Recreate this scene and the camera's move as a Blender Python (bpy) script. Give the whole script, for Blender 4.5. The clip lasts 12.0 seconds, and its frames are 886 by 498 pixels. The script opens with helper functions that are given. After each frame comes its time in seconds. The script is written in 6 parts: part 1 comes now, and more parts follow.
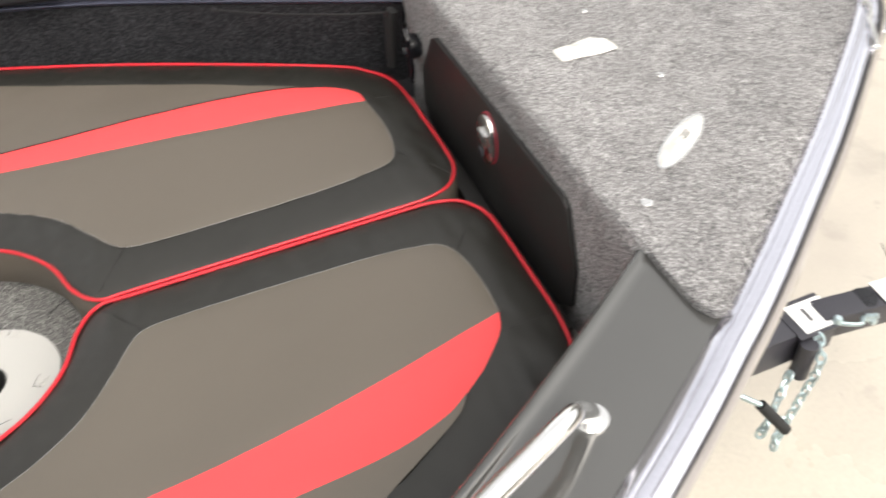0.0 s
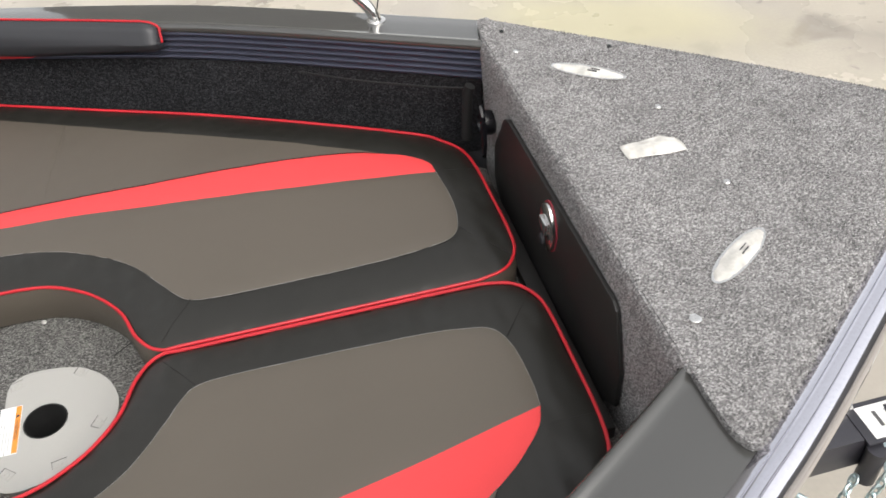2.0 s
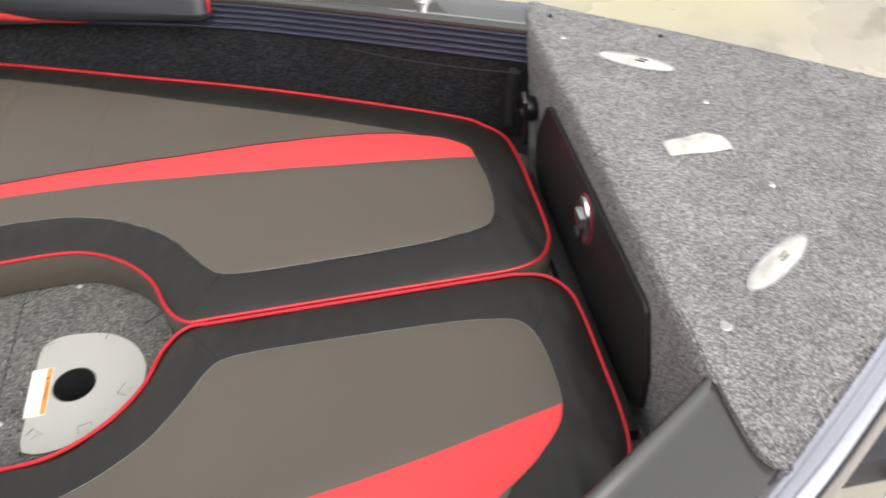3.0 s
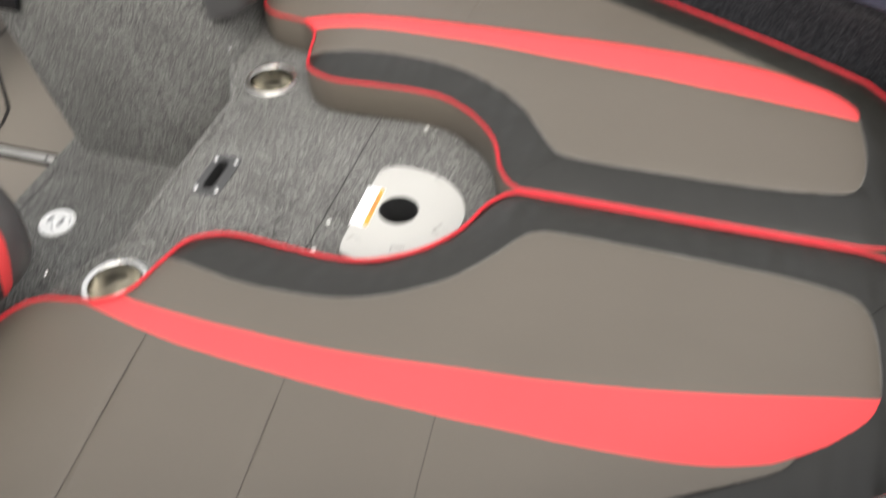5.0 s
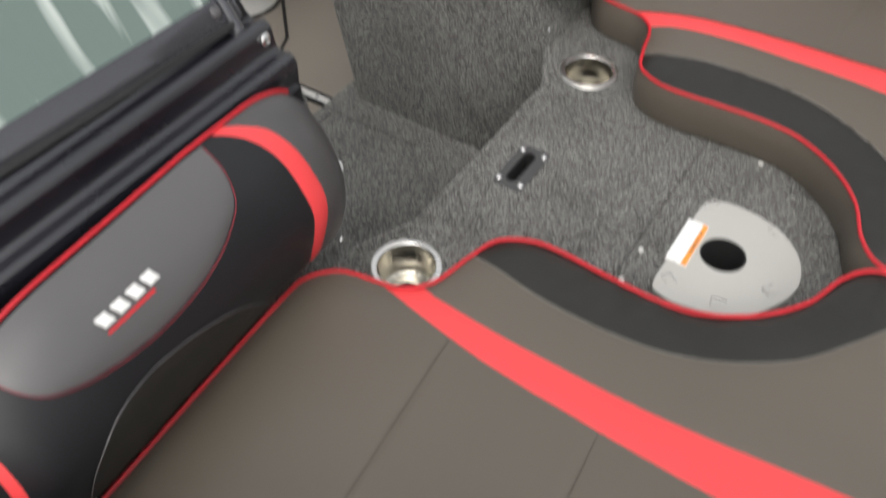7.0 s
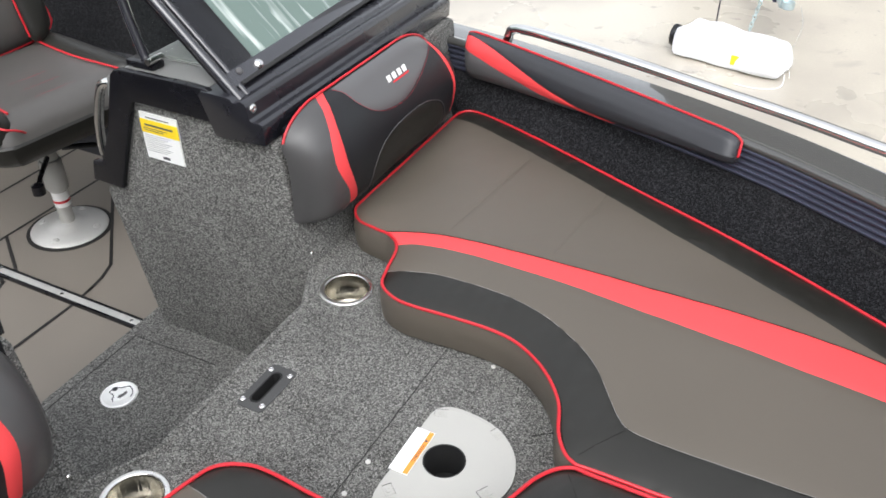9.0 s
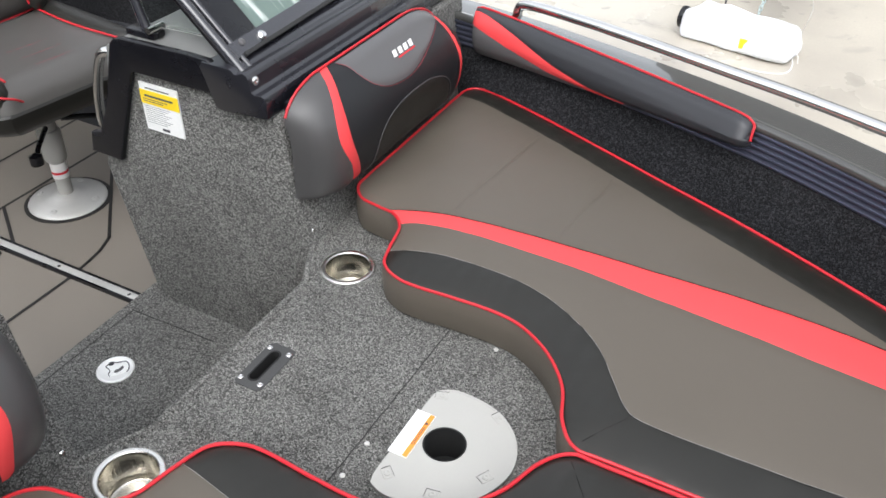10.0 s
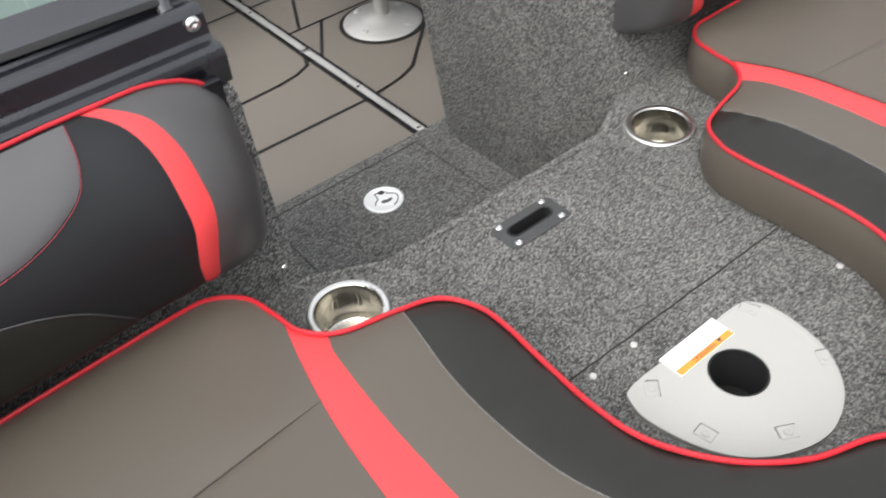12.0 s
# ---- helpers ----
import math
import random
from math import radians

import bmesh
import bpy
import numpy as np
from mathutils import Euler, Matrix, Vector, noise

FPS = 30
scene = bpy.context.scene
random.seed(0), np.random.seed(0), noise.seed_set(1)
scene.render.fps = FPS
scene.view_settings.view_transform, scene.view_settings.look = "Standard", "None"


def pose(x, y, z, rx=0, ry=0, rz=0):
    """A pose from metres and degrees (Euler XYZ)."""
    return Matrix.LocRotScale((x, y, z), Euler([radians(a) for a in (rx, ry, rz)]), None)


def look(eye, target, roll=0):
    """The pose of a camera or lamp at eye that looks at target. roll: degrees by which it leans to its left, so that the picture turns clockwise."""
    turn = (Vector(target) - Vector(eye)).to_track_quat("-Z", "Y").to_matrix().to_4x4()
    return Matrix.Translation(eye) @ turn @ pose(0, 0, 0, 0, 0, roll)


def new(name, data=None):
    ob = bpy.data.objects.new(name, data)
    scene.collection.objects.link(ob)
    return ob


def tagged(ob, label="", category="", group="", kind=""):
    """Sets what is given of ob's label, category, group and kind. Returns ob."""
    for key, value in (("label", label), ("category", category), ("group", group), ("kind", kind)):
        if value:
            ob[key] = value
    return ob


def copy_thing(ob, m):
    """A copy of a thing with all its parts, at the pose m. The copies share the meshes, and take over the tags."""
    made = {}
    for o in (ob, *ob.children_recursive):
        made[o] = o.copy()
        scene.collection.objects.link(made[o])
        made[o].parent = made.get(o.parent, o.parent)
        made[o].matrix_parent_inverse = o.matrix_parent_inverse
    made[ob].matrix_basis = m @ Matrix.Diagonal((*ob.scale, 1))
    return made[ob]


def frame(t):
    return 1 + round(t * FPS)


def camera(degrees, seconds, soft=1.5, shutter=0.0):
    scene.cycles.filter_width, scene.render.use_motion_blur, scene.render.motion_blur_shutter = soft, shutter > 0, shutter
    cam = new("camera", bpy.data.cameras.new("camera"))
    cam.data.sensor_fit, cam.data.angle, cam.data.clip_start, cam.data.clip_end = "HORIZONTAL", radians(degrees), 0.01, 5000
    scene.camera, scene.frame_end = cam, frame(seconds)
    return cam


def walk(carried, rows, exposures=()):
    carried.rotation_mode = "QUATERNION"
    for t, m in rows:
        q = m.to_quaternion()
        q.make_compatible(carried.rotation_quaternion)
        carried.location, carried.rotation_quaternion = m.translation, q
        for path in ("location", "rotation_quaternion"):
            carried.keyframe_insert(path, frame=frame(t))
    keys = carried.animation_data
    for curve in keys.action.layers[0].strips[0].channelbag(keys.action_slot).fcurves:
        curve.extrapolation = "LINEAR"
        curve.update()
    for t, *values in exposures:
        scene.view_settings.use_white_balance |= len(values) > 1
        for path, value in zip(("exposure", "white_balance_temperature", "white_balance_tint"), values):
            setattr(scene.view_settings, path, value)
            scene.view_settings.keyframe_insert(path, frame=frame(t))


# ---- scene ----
cam = camera(54.4, 12.0, 1.6, 0.5)
PATH = [
    (0, (0.375, -0.997, 0.992), (0.858, 0.346, -0.409), -3.9),
    (0.5, (0.412, -1.011, 1.017), (1.013, 0.303, -0.366), -3.6),
    (1, (0.41, -1.004, 1.043), (1.03, 0.364, -0.278), -3.7),
    (1.5, (0.408, -0.988, 1.044), (0.845, 0.428, -0.298), -3.9),
    (2, (0.432, -0.973, 1.058), (0.752, 0.477, -0.282), -3.6),
    (2.5, (0.476, -0.972, 1.049), (0.823, 0.455, -0.307), -3.9),
    (3, (0.466, -0.954, 1.056), (0.663, 0.485, -0.319), -3.6),
    (3.2, (0.462, -0.952, 1.045), (0.589, 0.509, -0.314), -3.1),
    (4.8, (0.405, -0.998, 1.007), (0.002, 0.414, -0.35), -2.2),
    (5, (0.39, -0.995, 0.985), (-0.04, 0.328, -0.453), -2.3),
    (5.5, (0.323, -0.994, 0.904), (-0.149, 0.118, -0.69), -0.0),
    (6, (0.223, -0.97, 0.859), (-0.261, 0.003, -0.82), -1.0),
    (6.5, (0.115, -0.973, 0.896), (-0.445, 0.049, -0.729), 1.1),
    (7, (0.115, -0.946, 0.939), (-0.618, 0.179, -0.544), -0.1),
    (7.1, (0.142, -0.931, 0.961), (-0.617, 0.21, -0.495), -0.2),
    (7.5, (0.256, -0.859, 0.997), (-0.545, 0.4, -0.335), -0.7),
    (7.7, (0.297, -0.841, 1.016), (-0.503, 0.471, -0.264), 0.0),
    (9.3, (0.41, -0.798, 1.031), (-0.328, 0.654, -0.13), -0.3),
    (9.5, (0.4, -0.79, 1.014), (-0.326, 0.636, -0.186), 0.5),
    (10, (0.391, -0.791, 1.013), (-0.347, 0.63, -0.186), 0.7),
    (10.5, (0.375, -0.79, 1.011), (-0.413, 0.622, -0.165), -0.3),
    (10.9, (0.290, -0.781, 0.984), (-0.480, 0.627, -0.209), 0.2),
    (11, (0.277, -0.772, 0.965), (-0.548, 0.590, -0.250), 0.3),
    (11.1, (0.267, -0.773, 0.933), (-0.552, 0.556, -0.317), 1.3),
    (11.3, (0.267, -0.732, 0.897), (-0.663, 0.514, -0.361), -1.9),
    (11.5, (0.269, -0.666, 0.848), (-0.79, 0.411, -0.463), -2.8),
    (12, (0.289, -0.614, 0.775), (-0.896, 0.232, -0.597), -5.4),
]
walk(cam, [(t, look(eye, target, roll)) for t, eye, target, roll in PATH], [(0.0, 1.34, 6850, 10), (0.8, 1.0, 6700, 10), (1.5, 0.7, 6650, 10), (2.5, 1.05, 6650, 10), (3.0, 1.0, 6650, 10), (5.0, 1.38, 6700, 10), (5.5, 1.42, 6700, 10), (6.0, 1.28, 6620, 10), (6.5, 1.0, 6530, 10), (7.0, 0.82, 6600, 10), (7.5, 0.86, 6550, 10), (9.5, 1.2, 6250, 10), (10.8, 1.08, 6250, 10), (12.0, 1.25, 6400, 10)])

GROUND = -1.2

# ---- light ----
world = bpy.data.worlds.new("daylight")
scene.world = world
world.use_nodes = True
wn = world.node_tree
sky = wn.nodes.new("ShaderNodeTexSky")
sky.sky_type, sky.sun_disc = "NISHITA", False
sky.sun_elevation, sky.sun_rotation = radians(53), radians(160)
sky.air_density, sky.dust_density, sky.ozone_density = 1.5, 3.0, 0.5
wn.nodes["Background"].inputs[1].default_value = 0.15
pale = wn.nodes.new("ShaderNodeHueSaturation")
pale.inputs["Saturation"].default_value = 0.16
wn.links.new(sky.outputs[0], pale.inputs["Color"])
wn.links.new(pale.outputs[0], wn.nodes["Background"].inputs[0])
sun = new("sun", bpy.data.lights.new("sun", "SUN"))
sun.data.energy, sun.data.angle, sun.data.color = 0.547, radians(60), (1.0, 0.97, 0.93)
sun.matrix_world = look((1.0, -2.8, 4.5), (0, 0, 0))


# ---- materials ----
def material(name, colour, rough=0.5, metal=0.0, spread=0.12, fine=300.0, coarse=9.0, bump=0.15, depth=0.001, coat=0.0, sheen=0.0, spec=0.5):
    m = bpy.data.materials.new(name)
    m.use_nodes = True
    nt = m.node_tree
    p = nt.nodes["Principled BSDF"]
    tc = nt.nodes.new("ShaderNodeTexCoord")
    n1 = nt.nodes.new("ShaderNodeTexNoise")
    n1.inputs["Scale"].default_value, n1.inputs["Detail"].default_value = fine, 4
    n2 = nt.nodes.new("ShaderNodeTexNoise")
    n2.inputs["Scale"].default_value, n2.inputs["Detail"].default_value = coarse, 5
    for n in (n1, n2):
        nt.links.new(tc.outputs["Object"], n.inputs["Vector"])
    add = nt.nodes.new("ShaderNodeMath")
    add.operation = "ADD"
    nt.links.new(n1.outputs["Fac"], add.inputs[0])
    nt.links.new(n2.outputs["Fac"], add.inputs[1])
    ramp = nt.nodes.new("ShaderNodeMapRange")
    ramp.inputs[1].default_value, ramp.inputs[2].default_value = 0.6, 1.4
    ramp.inputs[3].default_value, ramp.inputs[4].default_value = 1 - spread, 1 + spread
    nt.links.new(add.outputs[0], ramp.inputs[0])
    mul = nt.nodes.new("ShaderNodeMix")
    mul.data_type, mul.blend_type = "RGBA", "MULTIPLY"
    mul.inputs[0].default_value = 1.0
    mul.inputs[6].default_value = (*colour, 1)
    nt.links.new(ramp.outputs[0], mul.inputs[7])
    out = mul.outputs[2]
    nt.links.new(out, p.inputs["Base Color"])
    rr = nt.nodes.new("ShaderNodeMapRange")
    rr.inputs[1].default_value, rr.inputs[2].default_value = 0.3, 0.7
    rr.inputs[3].default_value, rr.inputs[4].default_value = max(rough - 0.07, 0.03), min(rough + 0.07, 1)
    nt.links.new(n2.outputs["Fac"], rr.inputs[0])
    nt.links.new(rr.outputs[0], p.inputs["Roughness"])
    p.inputs["Metallic"].default_value = metal
    p.inputs["Coat Weight"].default_value = coat
    p.inputs["Sheen Weight"].default_value = sheen
    p.inputs["Specular IOR Level"].default_value = spec
    if bump:
        b = nt.nodes.new("ShaderNodeBump")
        b.inputs["Strength"].default_value, b.inputs["Distance"].default_value = bump, depth
        nt.links.new(n1.outputs["Fac"], b.inputs["Height"])
        nt.links.new(b.outputs[0], p.inputs["Normal"])
    return m


TAUPE = material("taupe_vinyl", (0.095, 0.0808, 0.0645), 0.44, spread=0.06, fine=900, coarse=5, bump=0.3, depth=0.0006, spec=0.5)
DARK = material("charcoal_vinyl", (0.0155, 0.0147, 0.0122), 0.42, spread=0.16, fine=900, coarse=7, bump=0.3, depth=0.0006, spec=0.45)
GREYV = material("grey_vinyl", (0.092, 0.089, 0.090), 0.36, spread=0.08, fine=900, coarse=7, bump=0.3, depth=0.0006, spec=0.55)
RED = material("red_vinyl", (0.74, 0.066, 0.070), 0.5, spread=0.05, fine=900, coarse=6, bump=0.25, depth=0.0006, spec=0.2)
PIPING = material("red_piping", (0.50, 0.016, 0.026), 0.4, spread=0.06, bump=0.1)
ENDGREY = material("end_panel_vinyl", (0.060, 0.058, 0.058), 0.38, spread=0.08, fine=900, coarse=7, bump=0.3, depth=0.0006, spec=0.55)
STITCH = material("red_stitching", (0.34, 0.03, 0.05), 0.7, spread=0.2, bump=0)
BOLSTERV = material("bolster_vinyl", (0.030, 0.031, 0.035), 0.38, spread=0.10, fine=900, coarse=7, bump=0.3, depth=0.0006, spec=0.5)
THREAD = material("seam_thread", (0.066, 0.058, 0.050), 0.8, spread=0.2, bump=0)


def carpet(name, dark, light, size=470.0, balance=0.5, pile=False):
    """Salt-and-pepper loop pile: every tuft takes its own grey."""
    m = bpy.data.materials.new(name)
    m.use_nodes = True
    nt = m.node_tree
    p = nt.nodes["Principled BSDF"]
    tc = nt.nodes.new("ShaderNodeTexCoord")
    wave = nt.nodes.new("ShaderNodeTexNoise")
    wave.inputs["Scale"].default_value, wave.inputs["Detail"].default_value = 7.0, 5
    nt.links.new(tc.outputs["Object"], wave.inputs["Vector"])
    v = nt.nodes.new("ShaderNodeTexVoronoi")
    v.inputs["Scale"].default_value = size
    nt.links.new(tc.outputs["Object"], v.inputs["Vector"])
    if pile:
        g = nt.nodes.new("ShaderNodeNewGeometry")
        pick = g.outputs["Random Per Island"]
    else:
        sep = nt.nodes.new("ShaderNodeSeparateColor")
        nt.links.new(v.outputs["Color"], sep.inputs[0])
        pick = sep.outputs[0]
    r = nt.nodes.new("ShaderNodeValToRGB")
    e = r.color_ramp.elements
    mid = tuple(a + (b - a) * 0.30 for a, b in zip(dark, light))
    e[0].position, e[0].color = 0.0, (*dark, 1)
    e[1].position, e[1].color = 1.0, (*light, 1)
    k = e.new(balance)
    k.color = (*mid, 1)
    nt.links.new(pick, r.inputs[0])
    shade = nt.nodes.new("ShaderNodeMapRange")
    shade.inputs[1].default_value, shade.inputs[2].default_value = 0.3, 0.7
    shade.inputs[3].default_value, shade.inputs[4].default_value = 0.86, 1.12
    nt.links.new(wave.outputs["Fac"], shade.inputs[0])
    mul = nt.nodes.new("ShaderNodeMix")
    mul.data_type, mul.blend_type = "RGBA", "MULTIPLY"
    mul.inputs[0].default_value = 1.0
    nt.links.new(r.outputs[0], mul.inputs[6])
    nt.links.new(shade.outputs[0], mul.inputs[7])
    nt.links.new(mul.outputs[2], p.inputs["Base Color"])
    p.inputs["Roughness"].default_value = 0.95
    p.inputs["Specular IOR Level"].default_value = 0.15
    if not pile:
        b = nt.nodes.new("ShaderNodeBump")
        b.invert = True
        b.inputs["Strength"].default_value, b.inputs["Distance"].default_value = 0.7, 0.0015
        nt.links.new(v.outputs["Distance"], b.inputs["Height"])
        nt.links.new(b.outputs[0], p.inputs["Normal"])
    return m


DECKCARPET = carpet("grey_carpet", (0.120, 0.117, 0.117), (0.470, 0.458, 0.452), 480.0)
DECKPILE = carpet("grey_carpet_pile", (0.140, 0.137, 0.137), (0.470, 0.458, 0.452), pile=True)
CARPET = carpet("charcoal_carpet", (0.042, 0.0414, 0.0392), (0.268, 0.264, 0.249), 470.0, balance=0.5)
PILE = carpet("charcoal_carpet_pile", (0.031, 0.0305, 0.029), (0.290, 0.285, 0.268), balance=0.5, pile=True)
WALLCARPET = carpet("black_wall_carpet", (0.007, 0.007, 0.008), (0.041, 0.041, 0.044), 380.0, 0.6)
GUNWALE = material("gunmetal_paint", (0.078, 0.077, 0.073), 0.12, metal=0.3, spread=0.06, fine=1500, coarse=3, bump=0.02, coat=1.0)
RIBMAT = material("blue_black_aluminium", (0.075, 0.080, 0.115), 0.36, metal=0.5, spread=0.1, bump=0.03)
POLISHED = material("polished_aluminium", (0.68, 0.675, 0.735), 0.09, metal=1.0, spread=0.05, fine=200, coarse=4, bump=0.02)
SATIN = material("satin_aluminium", (0.62, 0.61, 0.58), 0.42, metal=0.55, spread=0.06, fine=300, coarse=8, bump=0.03)
BLACKGLOSS = material("gloss_black_paint", (0.030, 0.030, 0.036), 0.16, spread=0.1, bump=0.01, coat=1.0)
FRAMEGREY = material("dark_grey_plastic", (0.050, 0.050, 0.050), 0.85, spread=0.25, fine=500, coarse=8, bump=0.5)
CHROME = material("stainless_steel", (0.78, 0.77, 0.75), 0.16, metal=1.0, spread=0.05, fine=300, coarse=8, bump=0.02)
BLACKP = material("black_plastic", (0.006, 0.006, 0.008), 0.26, spread=0.2, fine=1200, coarse=8, bump=0.15, depth=0.0005, spec=0.45)
PANELP = material("matt_black_panel", (0.018, 0.017, 0.016), 0.5, spread=0.1, fine=1500, coarse=4, bump=0.1)
GREYP = material("light_grey_plastic", (0.385, 0.378, 0.352), 0.5, spread=0.06, fine=800, coarse=6, bump=0.1)
WHITEP = material("white_label", (0.78, 0.78, 0.76), 0.35, spread=0.05, bump=0.03)
YELLOW = material("yellow_label", (0.85, 0.62, 0.02), 0.4, spread=0.04, bump=0)
ORANGE = material("orange_label", (0.80, 0.28, 0.04), 0.4, spread=0.05, bump=0)
PALEINK = material("pale_print", (0.30, 0.30, 0.30), 0.6, spread=0.1, bump=0)
INK = material("printed_ink", (0.04, 0.04, 0.045), 0.6, spread=0.1, bump=0)
REDINK = material("red_print", (0.6, 0.02, 0.03), 0.5, spread=0.05, bump=0)
FILMMAT = material("pearly_film", (0.56, 0.54, 0.50), 0.12, spread=0.30, fine=45, coarse=60, bump=0.8, depth=0.004, coat=0.6)
VINYLFLOOR = material("taupe_floor_vinyl", (0.175, 0.155, 0.130), 0.55, spread=0.08, fine=500, coarse=6, bump=0.3, depth=0.0006)
GROOVE = material("black_groove", (0.012, 0.011, 0.01), 0.7, spread=0.2, bump=0)
HULL = material("charcoal_hull", (0.05, 0.05, 0.055), 0.25, metal=0.3, spread=0.06, coarse=2, bump=0.02, coat=0.5)
TRAILER = material("black_trailer_steel", (0.035, 0.034, 0.042), 0.4, spread=0.15, fine=200, coarse=10, bump=0.1)
ZINC = material("zinc_chain", (0.55, 0.66, 0.68), 0.35, metal=0.8, spread=0.25, fine=200, coarse=60, bump=0.1)
RUBBER = material("black_rubber", (0.018, 0.018, 0.018), 0.75, spread=0.2, bump=0.3)
BUNDLE = material("white_wrapping", (0.88, 0.90, 0.95), 0.3, spread=0.05, fine=40, coarse=14, bump=0.6, depth=0.01)
HOLE = material("dark_hollow", (0.006, 0.006, 0.006), 0.8, spread=0.2, bump=0)


def concrete():
    m = material("polished_concrete", (0.50, 0.458, 0.385), 0.30, spread=0.10, fine=60, coarse=1.2, bump=0.05, depth=0.002)
    nt = m.node_tree
    p = nt.nodes["Principled BSDF"]
    tc = nt.nodes.new("ShaderNodeTexCoord")
    big = nt.nodes.new("ShaderNodeTexNoise")
    big.inputs["Scale"].default_value, big.inputs["Detail"].default_value = 0.9, 8
    nt.links.new(tc.outputs["Object"], big.inputs["Vector"])
    r = nt.nodes.new("ShaderNodeMapRange")
    r.inputs[1].default_value, r.inputs[2].default_value = 0.42, 0.68
    nt.links.new(big.outputs["Fac"], r.inputs[0])
    mx = nt.nodes.new("ShaderNodeMix")
    mx.data_type = "RGBA"
    src = p.inputs["Base Color"].links[0].from_socket
    nt.links.new(r.outputs[0], mx.inputs[0])
    nt.links.new(src, mx.inputs[6])
    mx.inputs[7].default_value = (0.37, 0.335, 0.29, 1)
    out = mx.outputs[2]
    # tyre smudges, worn marks and a yellowish spill
    for scale, lo, hi, colour, amount in ((2.6, 0.60, 0.72, (0.27, 0.245, 0.215), 0.7), (9.0, 0.66, 0.74, (0.22, 0.20, 0.185), 0.6)):
        n = nt.nodes.new("ShaderNodeTexNoise")
        n.inputs["Scale"].default_value, n.inputs["Detail"].default_value, n.inputs["Distortion"].default_value = scale, 6, 0.4
        nt.links.new(tc.outputs["Object"], n.inputs["Vector"])
        r2 = nt.nodes.new("ShaderNodeMapRange")
        r2.inputs[1].default_value, r2.inputs[2].default_value, r2.inputs[4].default_value = lo, hi, amount
        nt.links.new(n.outputs["Fac"], r2.inputs[0])
        m2 = nt.nodes.new("ShaderNodeMix")
        m2.data_type = "RGBA"
        nt.links.new(r2.outputs[0], m2.inputs[0])
        nt.links.new(out, m2.inputs[6])
        m2.inputs[7].default_value = (*colour, 1)
        out = m2.outputs[2]
    at = nt.nodes.new("ShaderNodeMapping")
    at.vector_type = "TEXTURE"
    at.inputs["Location"].default_value, at.inputs["Rotation"].default_value, at.inputs["Scale"].default_value = (2.3, 2.95, GROUND), (0, 0, radians(-24)), (0.95, 0.45, 1)
    nt.links.new(tc.outputs["Object"], at.inputs[0])
    size = nt.nodes.new("ShaderNodeVectorMath")
    size.operation = "LENGTH"
    nt.links.new(at.outputs[0], size.inputs[0])
    ragged = nt.nodes.new("ShaderNodeMath")
    ragged.operation = "MULTIPLY_ADD"
    ragged.inputs[1].default_value = 1.4
    nt.links.new(big.outputs["Fac"], ragged.inputs[0])
    nt.links.new(size.outputs["Value"], ragged.inputs[2])
    spill = nt.nodes.new("ShaderNodeMapRange")
    spill.inputs[1].default_value, spill.inputs[2].default_value, spill.inputs[3].default_value, spill.inputs[4].default_value = 1.2, 1.8, 0.55, 0.0
    nt.links.new(ragged.outputs[0], spill.inputs[0])
    m3 = nt.nodes.new("ShaderNodeMix")
    m3.data_type = "RGBA"
    nt.links.new(spill.outputs[0], m3.inputs[0])
    nt.links.new(out, m3.inputs[6])
    m3.inputs[7].default_value = (0.50, 0.46, 0.26, 1)
    nt.links.new(m3.outputs[2], p.inputs["Base Color"])
    return m


CONCRETE = concrete()


def film_glass():
    m = bpy.data.materials.new("filmed_glass")
    m.use_nodes = True
    nt = m.node_tree
    p = nt.nodes["Principled BSDF"]
    tc = nt.nodes.new("ShaderNodeTexCoord")
    mp = nt.nodes.new("ShaderNodeMapping")
    mp.inputs["Scale"].default_value = (3, 26, 3)
    nt.links.new(tc.outputs["Object"], mp.inputs[0])
    n = nt.nodes.new("ShaderNodeTexNoise")
    n.inputs["Scale"].default_value, n.inputs["Detail"].default_value, n.inputs["Distortion"].default_value = 1.2, 3, 0.6
    nt.links.new(mp.outputs[0], n.inputs["Vector"])
    r = nt.nodes.new("ShaderNodeMapRange")
    r.inputs[1].default_value, r.inputs[2].default_value = 0.54, 0.68
    nt.links.new(n.outputs["Fac"], r.inputs[0])
    mx = nt.nodes.new("ShaderNodeMix")
    mx.data_type = "RGBA"
    nt.links.new(r.outputs[0], mx.inputs[0])
    mx.inputs[6].default_value, mx.inputs[7].default_value = (0.15, 0.205, 0.18, 1), (0.62, 0.68, 0.64, 1)
    nt.links.new(mx.outputs[2], p.inputs["Base Color"])
    p.inputs["Roughness"].default_value = 0.12
    p.inputs["Transmission Weight"].default_value = 0.1
    b = nt.nodes.new("ShaderNodeBump")
    b.inputs["Strength"].default_value, b.inputs["Distance"].default_value = 0.3, 0.004
    nt.links.new(n.outputs["Fac"], b.inputs["Height"])
    nt.links.new(b.outputs[0], p.inputs["Normal"])
    return m


FILMGLASS = film_glass()


